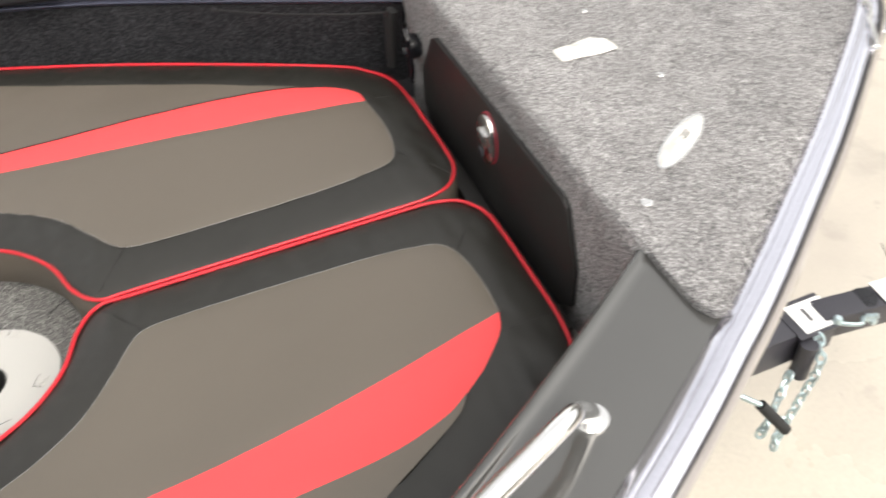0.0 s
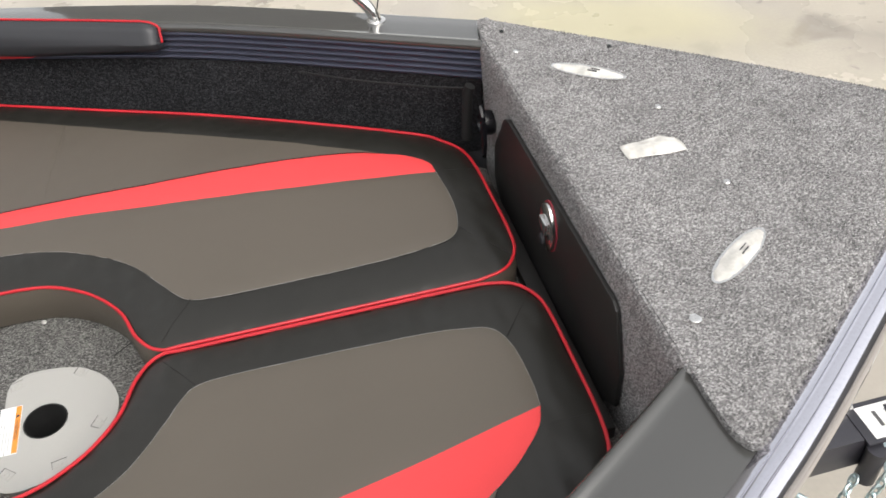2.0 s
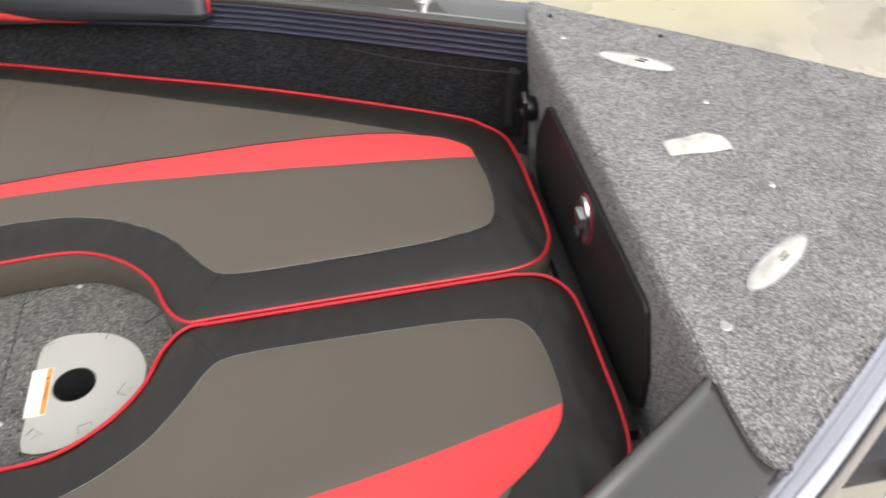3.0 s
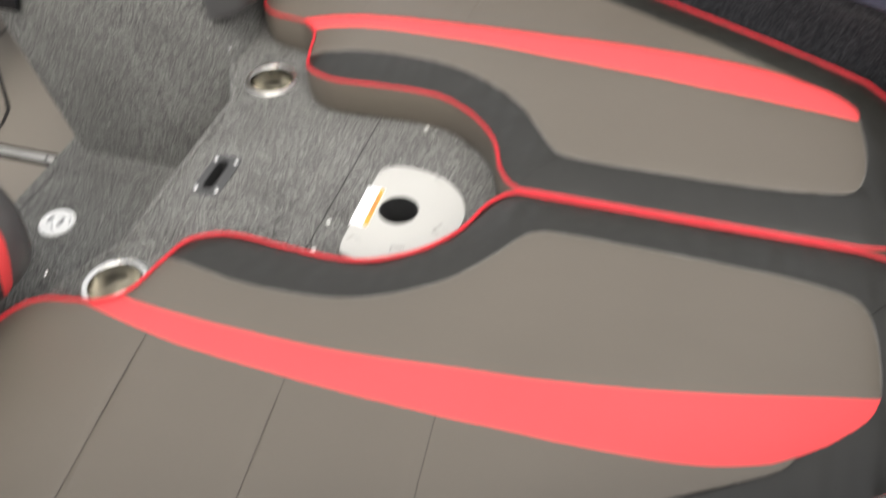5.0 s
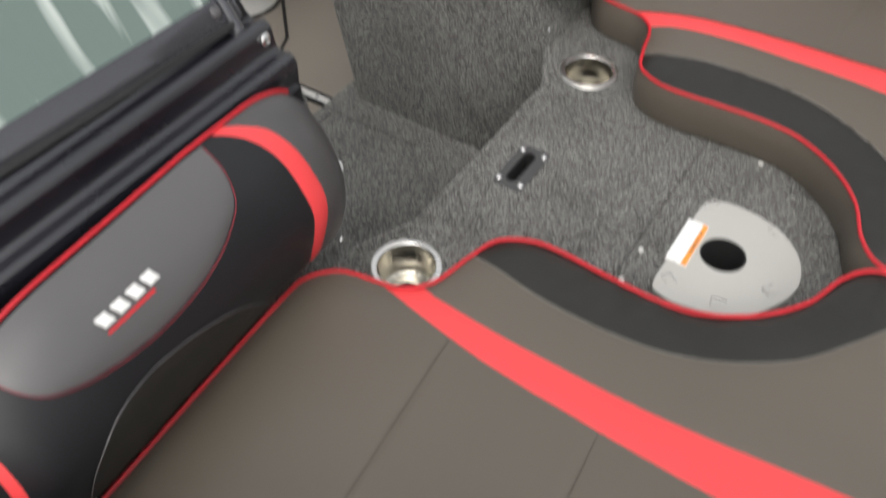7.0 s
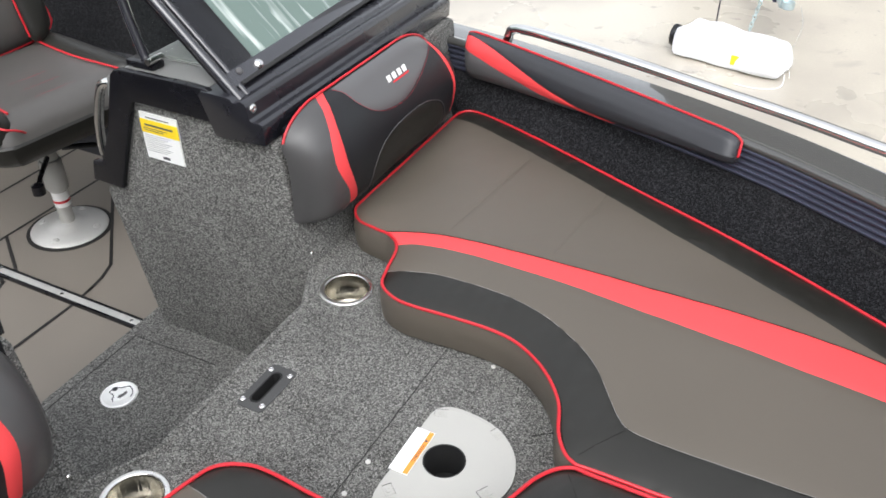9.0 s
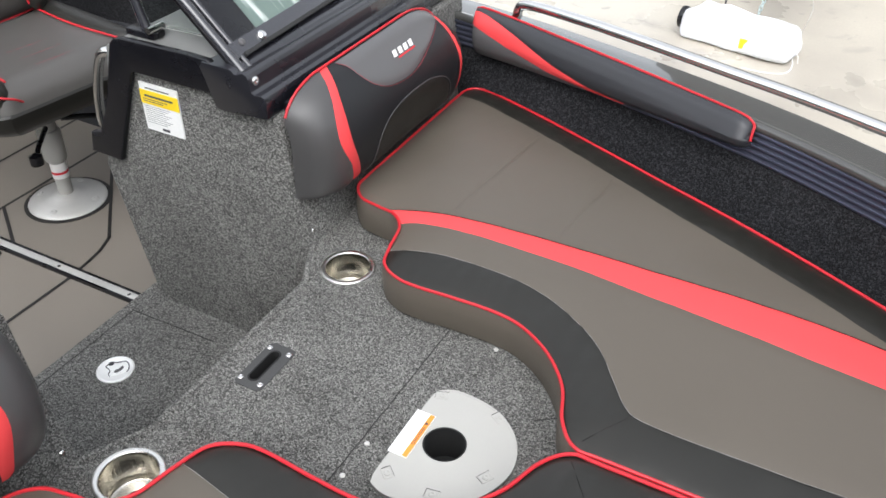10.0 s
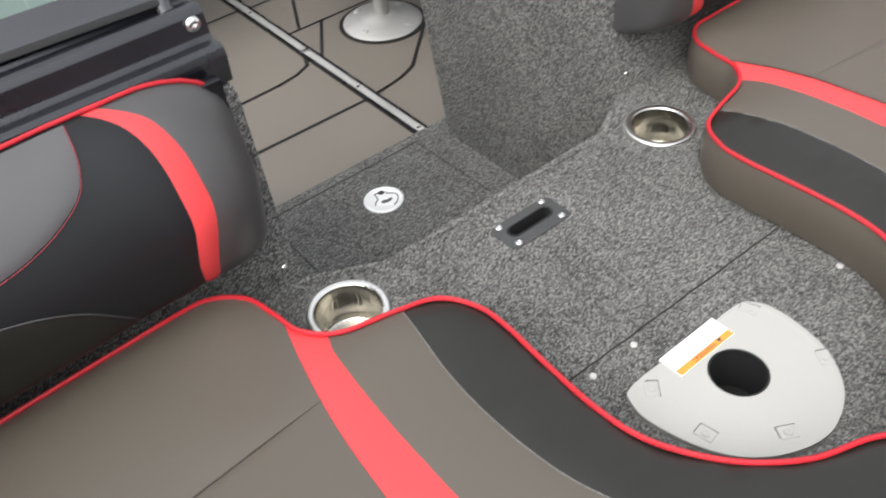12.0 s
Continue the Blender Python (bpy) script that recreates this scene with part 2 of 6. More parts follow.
def cup_steel():
    """Spun steel with fine streaks that run down the wall, round the cup's own axis."""
    # colour lowered to stand for dark surroundings mirrored in the cup
    m = material("dimmed_spun_steel", (0.52, 0.50, 0.45), 0.20, metal=1.0, spread=0.06, fine=400, coarse=20, bump=0.0)
    nt = m.node_tree
    p = nt.nodes["Principled BSDF"]
    tc = nt.nodes.new("ShaderNodeTexCoord")
    ring = nt.nodes.new("ShaderNodeTexGradient")
    ring.gradient_type = "RADIAL"
    nt.links.new(tc.outputs["Object"], ring.inputs[0])
    n = nt.nodes.new("ShaderNodeTexNoise")
    n.noise_dimensions = "1D"
    n.inputs["Scale"].default_value, n.inputs["Detail"].default_value = 42.0, 4
    nt.links.new(ring.outputs["Fac"], n.inputs["W"])
    b = nt.nodes.new("ShaderNodeBump")
    b.inputs["Strength"].default_value, b.inputs["Distance"].default_value = 0.2, 0.004
    nt.links.new(n.outputs["Fac"], b.inputs["Height"])
    nt.links.new(b.outputs[0], p.inputs["Normal"])
    return m


CUPSTEEL = cup_steel()
# same steel as the cup, its colour raised for the rim's bright reflection
CUPRIM = material("lit_cup_rim", (0.86, 0.84, 0.80), 0.30, metal=1.0, spread=0.05, fine=300, coarse=8, bump=0.02)
BACKCHAR = material("backrest_vinyl", (0.014, 0.0145, 0.016), 0.42, spread=0.12, fine=900, coarse=7, bump=0.3, depth=0.0006, spec=0.3)
TUBESTEEL = material("polished_rail_steel", (0.84, 0.83, 0.81), 0.12, metal=1.0, spread=0.06, fine=400, coarse=20, bump=0.04)
MOULDP = material("satin_black_moulding", (0.011, 0.011, 0.015), 0.28, spread=0.2, fine=1200, coarse=8, bump=0.15, depth=0.0005, spec=0.9, coat=0.25)
LATCHSTEEL = material("satin_latch_steel", (0.90, 0.90, 0.88), 0.35, metal=0.2, spread=0.05, fine=300, coarse=30, bump=0.03)
SEATGREY = material("seat_vinyl", (0.074, 0.069, 0.064), 0.42, spread=0.08, fine=900, coarse=7, bump=0.3, depth=0.0006)
BLUESTEEL = material("dark_blue_steel", (0.03, 0.035, 0.07), 0.35, spread=0.1, bump=0.05)
DASHGREY = material("dash_grey_plastic", (0.165, 0.165, 0.160), 0.5, spread=0.12, fine=900, coarse=8, bump=0.2)
PLASTER = material("unseen_wall", (0.17, 0.17, 0.165), 0.8, spread=0.08, fine=30, coarse=0.6, bump=0.1)


# ---- mesh helpers ----
def thing(name, at, label, category, group="", kind=""):
    ob = new(name)
    ob.location = at
    ob.empty_display_size = 0.05
    tagged(ob, label, category, group, kind)
    ob["_at"] = list(at)
    return ob


def part(name, bm, mat_, parent=None, label="", smooth=True):
    """One mesh object from bm (in world coordinates), under parent."""
    bmesh.ops.recalc_face_normals(bm, faces=bm.faces)
    me = bpy.data.meshes.new(name)
    bm.to_mesh(me)
    bm.free()
    for m in (mat_ if isinstance(mat_, (list, tuple)) else [mat_]):
        me.materials.append(m)
    if smooth:
        for f in me.polygons:
            f.use_smooth = True
        me.set_sharp_from_angle(angle=radians(38))
    ob = new(name, me)
    if parent is not None:
        ob.parent = parent
        chain, at = parent, Vector((0, 0, 0))
        while chain is not None:
            at = at + Vector(chain.location)
            chain = chain.parent
        me.transform(Matrix.Translation(-at))
    if label:
        ob["label"] = label
    return ob


def box(lo, hi, bevel=0.003, seg=2, m=None):
    bm = bmesh.new()
    lo, hi = Vector(lo), Vector(hi)
    bmesh.ops.create_cube(bm, size=1, matrix=Matrix.Translation((lo + hi) / 2) @ Matrix.Diagonal((*(hi - lo), 1)))
    if bevel:
        bmesh.ops.bevel(bm, geom=bm.edges[:], offset=bevel, segments=seg, profile=0.6, affect="EDGES")
    if m is not None:
        bmesh.ops.transform(bm, matrix=m, verts=bm.verts)
    return bm


def join(*bms):
    out = bms[0]
    for b in bms[1:]:
        me = bpy.data.meshes.new("tmp")
        b.to_mesh(me)
        out.from_mesh(me)
        b.free()
        bpy.data.meshes.remove(me)
    return out


def prism(poly, axis, a, b, bevel=0.0, seg=2):
    """A polygon in the plane across axis, drawn out from a to b."""
    put = {"x": lambda p, q, r: (r, p, q), "y": lambda p, q, r: (p, r, q), "z": lambda p, q, r: (p, q, r)}[axis]
    bm = bmesh.new()
    v1 = [bm.verts.new(put(p, q, a)) for p, q in poly]
    v2 = [bm.verts.new(put(p, q, b)) for p, q in poly]
    n = len(poly)
    bm.faces.new(v1)
    bm.faces.new(v2[::-1])
    for i in range(n):
        bm.faces.new((v1[i], v2[i], v2[(i + 1) % n], v1[(i + 1) % n]))
    bmesh.ops.recalc_face_normals(bm, faces=bm.faces)
    if bevel:
        bmesh.ops.bevel(bm, geom=[e for e in bm.edges if e.calc_length() > bevel * 2.2], offset=bevel, segments=seg, profile=0.6, affect="EDGES")
    return bm


def tube(pts, r, sides=8, closed=False, cap=True):
    bm = bmesh.new()
    pts = [Vector(p) for p in pts]
    n = len(pts)
    rings, up = [], None
    for i in range(n):
        if closed:
            d = (pts[(i + 1) % n] - pts[i - 1]).normalized()
        else:
            d = (pts[min(i + 1, n - 1)] - pts[max(i - 1, 0)]).normalized()
        if up is None:
            up = d.orthogonal().normalized()
        up = (up - d * up.dot(d)).normalized()
        side = d.cross(up)
        rr = r[i] if isinstance(r, (list, tuple)) else r
        rings.append([bm.verts.new(pts[i] + (up * math.cos(a) + side * math.sin(a)) * rr) for a in [k * math.tau / sides for k in range(sides)]])
    for i in range(n if closed else n - 1):
        a, b = rings[i], rings[(i + 1) % n]
        off = 0
        if closed and i == n - 1:
            off = min(range(sides), key=lambda k: (a[0].co - b[k].co).length)
        for k in range(sides):
            bm.faces.new((a[k], a[(k + 1) % sides], b[(k + 1 + off) % sides], b[(k + off) % sides]))
    if cap and not closed:
        bm.faces.new(rings[0])
        bm.faces.new(rings[-1][::-1])
    return bm


def disc(at, r, h, seg=32, bevel=0.0, m=None):
    bm = bmesh.new()
    bmesh.ops.create_cone(bm, cap_ends=True, segments=seg, radius1=r, radius2=r, depth=h, matrix=Matrix.Translation((0, 0, h / 2)))
    if bevel:
        bmesh.ops.bevel(bm, geom=[e for e in bm.edges if abs(e.verts[0].co.z - e.verts[1].co.z) < 1e-6], offset=bevel, segments=2, profile=0.6, affect="EDGES")
    bmesh.ops.transform(bm, matrix=Matrix.Translation(at) @ (m or Matrix()), verts=bm.verts)
    return bm


def lathe(profile, at, seg=40, m=None, cap=True):
    """Turned body: profile of (radius, height)."""
    bm = bmesh.new()
    rings = []
    for r, z in profile:
        rings.append([bm.verts.new((r * math.cos(k * math.tau / seg), r * math.sin(k * math.tau / seg), z)) for k in range(seg)])
    for a, b in zip(rings, rings[1:]):
        for k in range(seg):
            bm.faces.new((a[k], a[(k + 1) % seg], b[(k + 1) % seg], b[k]))
    if cap:
        bm.faces.new(rings[-1])
    bmesh.ops.transform(bm, matrix=Matrix.Translation(at) @ (m or Matrix()), verts=bm.verts)
    return bm


def smooth_line(pts, per=6, closed=False):
    """Catmull-Rom through pts, of any dimension."""
    P = [np.array(p, float) for p in pts]
    n, out = len(P), []
    for i in range(n if closed else n - 1):
        p1, p2 = P[i], P[(i + 1) % n]
        p0 = P[i - 1] if (closed or i > 0) else 2 * p1 - p2
        p3 = P[(i + 2) % n] if (closed or i + 2 < n) else 2 * p2 - p1
        k = max(1, min(per, int(np.linalg.norm(p2 - p1) / 0.006)))
        for j in range(k):
            s = j / k
            out.append(tuple(0.5 * (2 * p1 + (p2 - p0) * s + (2 * p0 - 5 * p1 + 4 * p2 - p3) * s ** 2 + (3 * p1 - p0 - 3 * p2 + p3) * s ** 3)))
    if not closed:
        out.append(tuple(P[-1]))
    return out


def dist_to(line, pts, closed=True):
    A = np.array(line, float)
    B = np.roll(A, -1, 0) if closed else A[1:]
    A = A if closed else A[:-1]
    P = np.array(pts, float)
    ab = B - A
    den = np.maximum((ab * ab).sum(1), 1e-12)
    d = np.empty(len(P))
    for i in range(0, len(P), 2000):
        ap = P[i:i + 2000, None, :] - A[None]
        t = np.clip((ap * ab[None]).sum(2) / den, 0, 1)
        d[i:i + 2000] = np.sqrt(((ap - t[..., None] * ab[None]) ** 2).sum(2)).min(1)
    return d


def inside(poly, pts):
    P, A = np.array(pts, float), np.array(poly, float)
    B = np.roll(A, -1, 0)
    c = np.zeros(len(P), bool)
    for a, b in zip(A, B):
        if a[1] == b[1]:
            continue
        cross = ((a[1] > P[:, 1]) != (b[1] > P[:, 1])) & (P[:, 0] < (b[0] - a[0]) * (P[:, 1] - a[1]) / (b[1] - a[1]) + a[0])
        c ^= cross
    return c


def dedupe(poly, eps=0.0012):
    out = []
    for p in poly:
        if not out or math.dist(p, out[-1]) > eps:
            out.append(tuple(p))
    while len(out) > 3 and math.dist(out[0], out[-1]) < eps:
        out.pop()
    return out


def fill(poly, place, step=0.014):
    """Triangles that fill poly (in two coordinates), each vertex put by place(p, distance to the edge)."""
    from mathutils.geometry import delaunay_2d_cdt
    poly = dedupe(poly)
    xs, ys = [p[0] for p in poly], [p[1] for p in poly]
    g = []
    row = 0
    y = min(ys) + step / 2
    while y < max(ys):
        x = min(xs) + (step / 2 if row % 2 else 0)
        while x < max(xs):
            g.append((x, y))
            x += step
        y += step * 0.87
        row += 1
    if g:
        keep = inside(poly, g) & (dist_to(poly, g) > step * 0.35)
        g = [p for p, k in zip(g, keep) if k]
    pts = [Vector(p) for p in poly + g]
    n = len(poly)
    v, e, f, *_ = delaunay_2d_cdt(pts, [(i, (i + 1) % n) for i in range(n)], [], 1, 1e-5)
    d = dist_to(poly, [tuple(p) for p in v])
    bm = bmesh.new()
    vs = [bm.verts.new(place(tuple(p), dd)) for p, dd in zip(v, d)]
    for t in f:
        try:
            bm.faces.new([vs[i] for i in t])
        except ValueError:
            pass
    return bm


def holed(poly, holes, place, step=0.02):
    """As fill(), with round or long holes left open."""
    from mathutils.geometry import delaunay_2d_cdt
    loops = [dedupe(poly)] + [dedupe(h, 0.0006) for h in holes]
    pts, edges = [], []
    for lp in loops:
        k = len(pts)
        pts += lp
        edges += [(k + i, k + (i + 1) % len(lp)) for i in range(len(lp))]
    xs, ys = [p[0] for p in poly], [p[1] for p in poly]
    g = [(x, y) for x in np.arange(min(xs), max(xs), step) for y in np.arange(min(ys), max(ys), step)]
    keep = inside(loops[0], g) & (dist_to(loops[0], g) > step * 0.3)
    for lp in loops[1:]:
        keep &= ~inside(lp, g) & (dist_to(lp, g) > step * 0.2)
    pts += [p for p, k in zip(g, keep) if k]
    v, e, f, *_ = delaunay_2d_cdt([Vector(p) for p in pts], edges, [], 1, 1e-6)
    mid = [((v[a].x + v[b].x + v[c].x) / 3, (v[a].y + v[b].y + v[c].y) / 3) for a, b, c in f]
    gone = np.zeros(len(mid), bool)
    for lp in loops[1:]:
        gone |= inside(lp, mid)
    bm = bmesh.new()
    d = dist_to(loops[0], [tuple(p) for p in v])
    vs = [bm.verts.new(place(tuple(p), dd)) for p, dd in zip(v, d)]
    for t, no in zip(f, gone):
        if not no:
            bm.faces.new([vs[i] for i in t])
    bmesh.ops.delete(bm, geom=[q for q in bm.verts if not q.link_faces], context="VERTS")
    ext = bmesh.ops.extrude_edge_only(bm, edges=[e for e in bm.edges if e.is_boundary])
    for q in [q for q in ext["geom"] if isinstance(q, bmesh.types.BMVert)]:
        q.co.z -= 0.03
    return bm


def circle(x, y, r, n=40):
    return [(x + r * math.cos(k * math.tau / n), y + r * math.sin(k * math.tau / n)) for k in range(n)]


def rounded(cx, cy, hx, hy, r, n=8):
    out = []
    for k, (sx, sy) in enumerate(((1, 1), (-1, 1), (-1, -1), (1, -1))):
        for j in range(n):
            a = (k + j / (n - 1)) * math.pi / 2
            out.append((cx + sx * (hx - r) + r * math.cos(a), cy + sy * (hy - r) + r * math.sin(a)))
    return out


def wobble(x, y, z, s, a):
    return noise.noise(Vector((x * s, y * s, z * s))) * a


# ---- plan of the boat: x to the bow, y to port, z up from the bow floor ----
INNER_EDGE = [(0.832, 0.401, 0.267), (0.66, 0.510, 0.257), (0.47, 0.621, 0.25), (0.28, 0.720, 0.245), (0.05, 0.813, 0.239), (-0.2, 0.899, 0.233), (-0.43, 0.965, 0.228), (-0.8, 1.03, 0.222), (-1.4, 1.08, 0.22), (-2.6, 1.09, 0.22)]
EDGE = smooth_line(INNER_EDGE, 8)


def offset_line(line, d):
    """The line moved sideways (towards the outside of the port side)."""
    out = []
    for i in range(len(line)):
        a, b = line[max(i - 1, 0)], line[min(i + 1, len(line) - 1)]
        tx, ty = b[0] - a[0], b[1] - a[1]
        k = math.hypot(tx, ty)
        out.append((line[i][0] + ty / k * d, line[i][1] - tx / k * d, *line[i][2:]))
    return out


def edge_at(x):
    """The gunwale's inner edge, y and z, at x."""
    for a, b in zip(EDGE, EDGE[1:]):
        if b[0] <= x <= a[0]:
            k = (a[0] - x) / (a[0] - b[0])
            return a[1] + (b[1] - a[1]) * k, a[2] + (b[2] - a[2]) * k
    return EDGE[-1][1:] if x < EDGE[-1][0] else EDGE[0][1:]


def sweep(line, profile, s=1, closed_profile=False):
    """Carries a profile of (outward, up) along a line on the port side; s = -1 mirrors it to starboard."""
    bm = bmesh.new()
    rows = []
    for (a, h) in profile:
        o = offset_line(line, a)
        rows.append([bm.verts.new((x, s * y, z + h)) for x, y, z in o])
    pairs = list(zip(rows, rows[1:])) + ([(rows[-1], rows[0])] if closed_profile else [])
    for r1, r2 in pairs:
        for i in range(len(line) - 1):
            bm.faces.new((r1[i], r1[i + 1], r2[i + 1], r2[i]))
    if closed_profile:
        for i in (0, -1):
            bm.faces.new([r[i] for r in rows])
    return bm


# ---- the hall's floor ----
bm = bmesh.new()
bmesh.ops.create_grid(bm, x_segments=40, y_segments=40, size=40, matrix=Matrix.Translation((0, 0, GROUND)))
tagged(part("ground", bm, CONCRETE), "smooth tan concrete floor with stains and joints", "floor", kind="structure")
joint = box((-0.004, -2.6, GROUND - 0.01), (0.004, 0.02, GROUND + 0.0015), 0, m=pose(1.258, 4.017, 0, 0, 0, -15))
tagged(part("floor_joint", joint, GROOVE), "dark sawn joint in the concrete floor", "joint", kind="structure")

# unseen walls, added to darken reflections near the horizon; wide gaps let sky in
for name, lo, hi in (("unseen_wall_port", (-2.2, 11.0, GROUND), (1.9, 11.3, 8.5)), ("unseen_wall_port_fore", (9.0, 11.0, GROUND), (16.0, 11.3, 8.5)), ("unseen_wall_port_aft", (-14.0, 11.0, GROUND), (-9.0, 11.3, 8.5)), ("unseen_wall_bow", (16.0, -10.0, GROUND), (16.3, 11.3, 5.2)), ("unseen_wall_aft", (-14.3, -10.0, GROUND), (-14.0, 11.3, 5.2)), ("unseen_wall_starboard", (-9.0, -9.3, GROUND), (10.0, -9.0, 3.2))):
    tagged(part(name, box(lo, hi, 0.02), PLASTER), "unseen grey wall added round the yard to darken reflections", "wall", kind="structure")

# ---- hull, gunwales, rails ----
hull = thing("boat_hull", (0, 0, -0.9), "charcoal painted aluminium boat hull standing on a trailer", "boat")
DECK_SIDE = [(1.482, 0.012, 0.269), (1.453, 0.064, 0.269), (1.339, 0.165, 0.27), (1.182, 0.295, 0.272), (1.048, 0.398, 0.273), (0.959, 0.465, 0.273), (0.893, 0.512, 0.272), (0.843, 0.545, 0.27)]
WIDTH = {1: 0.112, -1: 0.142}


def trim_in(x, s):
    """How far the port edge of the bow lies inside the mirror image of the starboard one."""
    return 0.0 if s < 0 else 0.045 + 0.018 * max(0.0, x - 0.83)


def rim_line(s):
    fore = [(x, y - trim_in(x, s), z - (0.012 if s < 0 else 0.036)) for x, y, z in DECK_SIDE]
    near, far_ = offset_line(EDGE, WIDTH[s] - 0.012), offset_line(EDGE, WIDTH[s])
    aft = []
    for a, b in zip(near, far_):
        k = max(0.0, min(1.0, (b[0] - 0.3) / 0.4)) if s < 0 else 0.0
        aft.append((b[0] + (a[0] - b[0]) * k, b[1] + (a[1] - b[1]) * k, b[2] - (0.004 if s < 0 else 0.034)))
    aft = [p for p in aft if p[0] < 0.76][::6]
    return smooth_line(fore + aft + [(-2.6, 1.08 + WIDTH[s], 0.216 if s < 0 else 0.186)], 6)


for s in (1, -1):
    RIM = rim_line(s)
    W_ = WIDTH[s]
    # flat painted top of the gunwale with a rolled inner edge
    part("gunwale_panel", sweep(EDGE, [(0.004, -0.014), (0.0, -0.008), (0.0004, -0.002), (0.0030, 0.0030), (0.0070, 0.0056), (0.0110, 0.0054), (0.0150, 0.0030), (0.0185, 0.0010), (0.026, 0.0008), (0.06, 0.0024), (W_ - 0.03, 0.001), (W_ - 0.014, 0.0002), (W_ - 0.008, -0.006)], s), GUNWALE, hull, "glossy dark grey gunwale top")
    # ribbed strip under the inner edge
    prof = [(0.006, -0.008)]
    for k in range(5):
        z0 = -0.010 - k * 0.0130
        prof += [(0.006, z0), (0.001, z0 - 0.0025), (0.0, z0 - 0.005), (0.001, z0 - 0.0075), (0.006, z0 - 0.0105)]
    prof += [(0.006, -0.078), (0.014, -0.080)]
    part("ribbed_trim", sweep([p for p in EDGE if p[0] > -0.52], prof, s), RIBMAT, hull, "ribbed blue-black aluminium trim strip")
    # extruded outer rail: polished, with grooves
    prof = [(-0.011, -0.008), (-0.0095, -0.001), (-0.006, 0.0045), (-0.001, 0.0090), (0.004, 0.0118), (0.0085, 0.0130), (0.0098, 0.0119), (0.0112, 0.0131), (0.015, 0.0137), (0.0225, 0.0134), (0.0238, 0.0122), (0.0252, 0.0130), (0.032, 0.0110), (0.039, 0.0062), (0.044, -0.001), (0.047, -0.010), (0.048, -0.020), (0.047, -0.032), (0.040, -0.036)]
    part("rub_rail", sweep(RIM, prof, s), POLISHED, hull, "polished aluminium rub rail with long grooves")
    # outer skin
    low = [(0.05, -0.03), (0.046, -0.2), (0.02, -0.42), (-0.16, -0.75), (-0.45, -1.0)]
    bm = bmesh.new()
    rows = []
    for k, (o, h) in enumerate(low):
        rows.append([bm.verts.new((p[0] - (0.10 * k if p[0] > 0.9 else 0.03 * k), (s * max(p[1] * (1 - 0.06 * k) + (0.022 - 0.03 * k), 0.012) if p[0] < 1.3 else s * p[1]), max(p[2] + h, GROUND + 0.28))) for p in RIM])
    for r1, r2 in zip(rows, rows[1:]):
        for i in range(len(RIM) - 1):
            bm.faces.new((r1[i], r1[i + 1], r2[i + 1], r2[i]))
    part("hull_side", bm, HULL, hull, "charcoal hull side")
# bow cap and transom
part("bow_cap", prism([(1.460, -0.006), (1.474, -0.008), (1.500, -0.034), (1.505, -0.046), (1.494, -0.068), (1.474, -0.082), (1.452, -0.066)], "z", 0.15, 0.2700, 0.006, 3), POLISHED, hull, "polished metal bow cap")
part("rail_end", prism([(1.488, -0.018), (1.512, -0.040), (1.519, -0.058), (1.512, -0.078), (1.486, -0.108), (1.462, -0.128), (1.450, -0.090)], "z", 0.15, 0.2440, 0.007, 3), POLISHED, hull, "rounded end of the rub rail")
part("transom", box((-2.66, -1.2, -0.8), (-2.6, 1.2, 0.216), 0.01), HULL, hull)
part("keel", box((-2.6, -0.10, -0.93), (1.1, 0.10, -0.86), 0.02), HULL, hull)

# bow eye loop on the starboard side of the rail
cl = thing("bow_loop", (1.41, -0.13, 0.25), "bent stainless steel loop on the bow rail", "hook")
part("loop", tube(smooth_line([(1.452, -0.078, 0.2765), (1.444, -0.092, 0.2790), (1.432, -0.112, 0.2770), (1.420, -0.122, 0.2755), (1.404, -0.146, 0.2760), (1.390, -0.168, 0.2745), (1.379, -0.184, 0.2705)], 6), 0.0036, 10), CHROME, cl)
part("foot", disc((1.452, -0.078, 0.2695), 0.007, 0.006, 16, 0.001), CHROME, cl)
part("foot", disc((1.379, -0.184, 0.2640), 0.0065, 0.006, 16, 0.001), CHROME, cl)

# grab rails along both gunwales
for s in (1, -1):
    gr = thing("grab_rail", (0.2, s * 0.82, 0.24), "long stainless steel grab rail bolted on the gunwale", "rail", "grab rails")
    path = []
    for i, p in enumerate(EDGE):
        o = offset_line(EDGE, 0.028 + 0.10 * max(0.0, p[0] - 0.15) ** 1.3)[i]
        if -0.34 <= o[0] <= 0.67:
            path.append(o)
    a, b = path[0], path[-1]
    pts = [(a[0] + 0.022, a[1] - 0.012, a[2] + 0.002), (a[0] + 0.016, a[1] - 0.009, a[2] + 0.022), (a[0] - 0.004, a[1] + 0.002, a[2] + 0.048), (a[0] - 0.030, a[1] + 0.018, a[2] + 0.062)]
    pts += [(p[0], p[1], p[2] + 0.067) for p in path[5:-4:3]]
    pts += [(b[0] + 0.010, b[1], b[2] + 0.060), (b[0] - 0.014, b[1] + 0.003, b[2] + 0.030), (b[0] - 0.026, b[1] + 0.005, b[2] + 0.002)]
    line = smooth_line([(x, s * y, z) for x, y, z in pts], 6)
    part("rail_tube", tube(line, 0.0115, 12), TUBESTEEL, gr)
    for e in (line[0], line[-1]):
        part("foot", disc((e[0], e[1], e[2] - 0.001), 0.019, 0.005, 20, 0.0015), CHROME, gr)

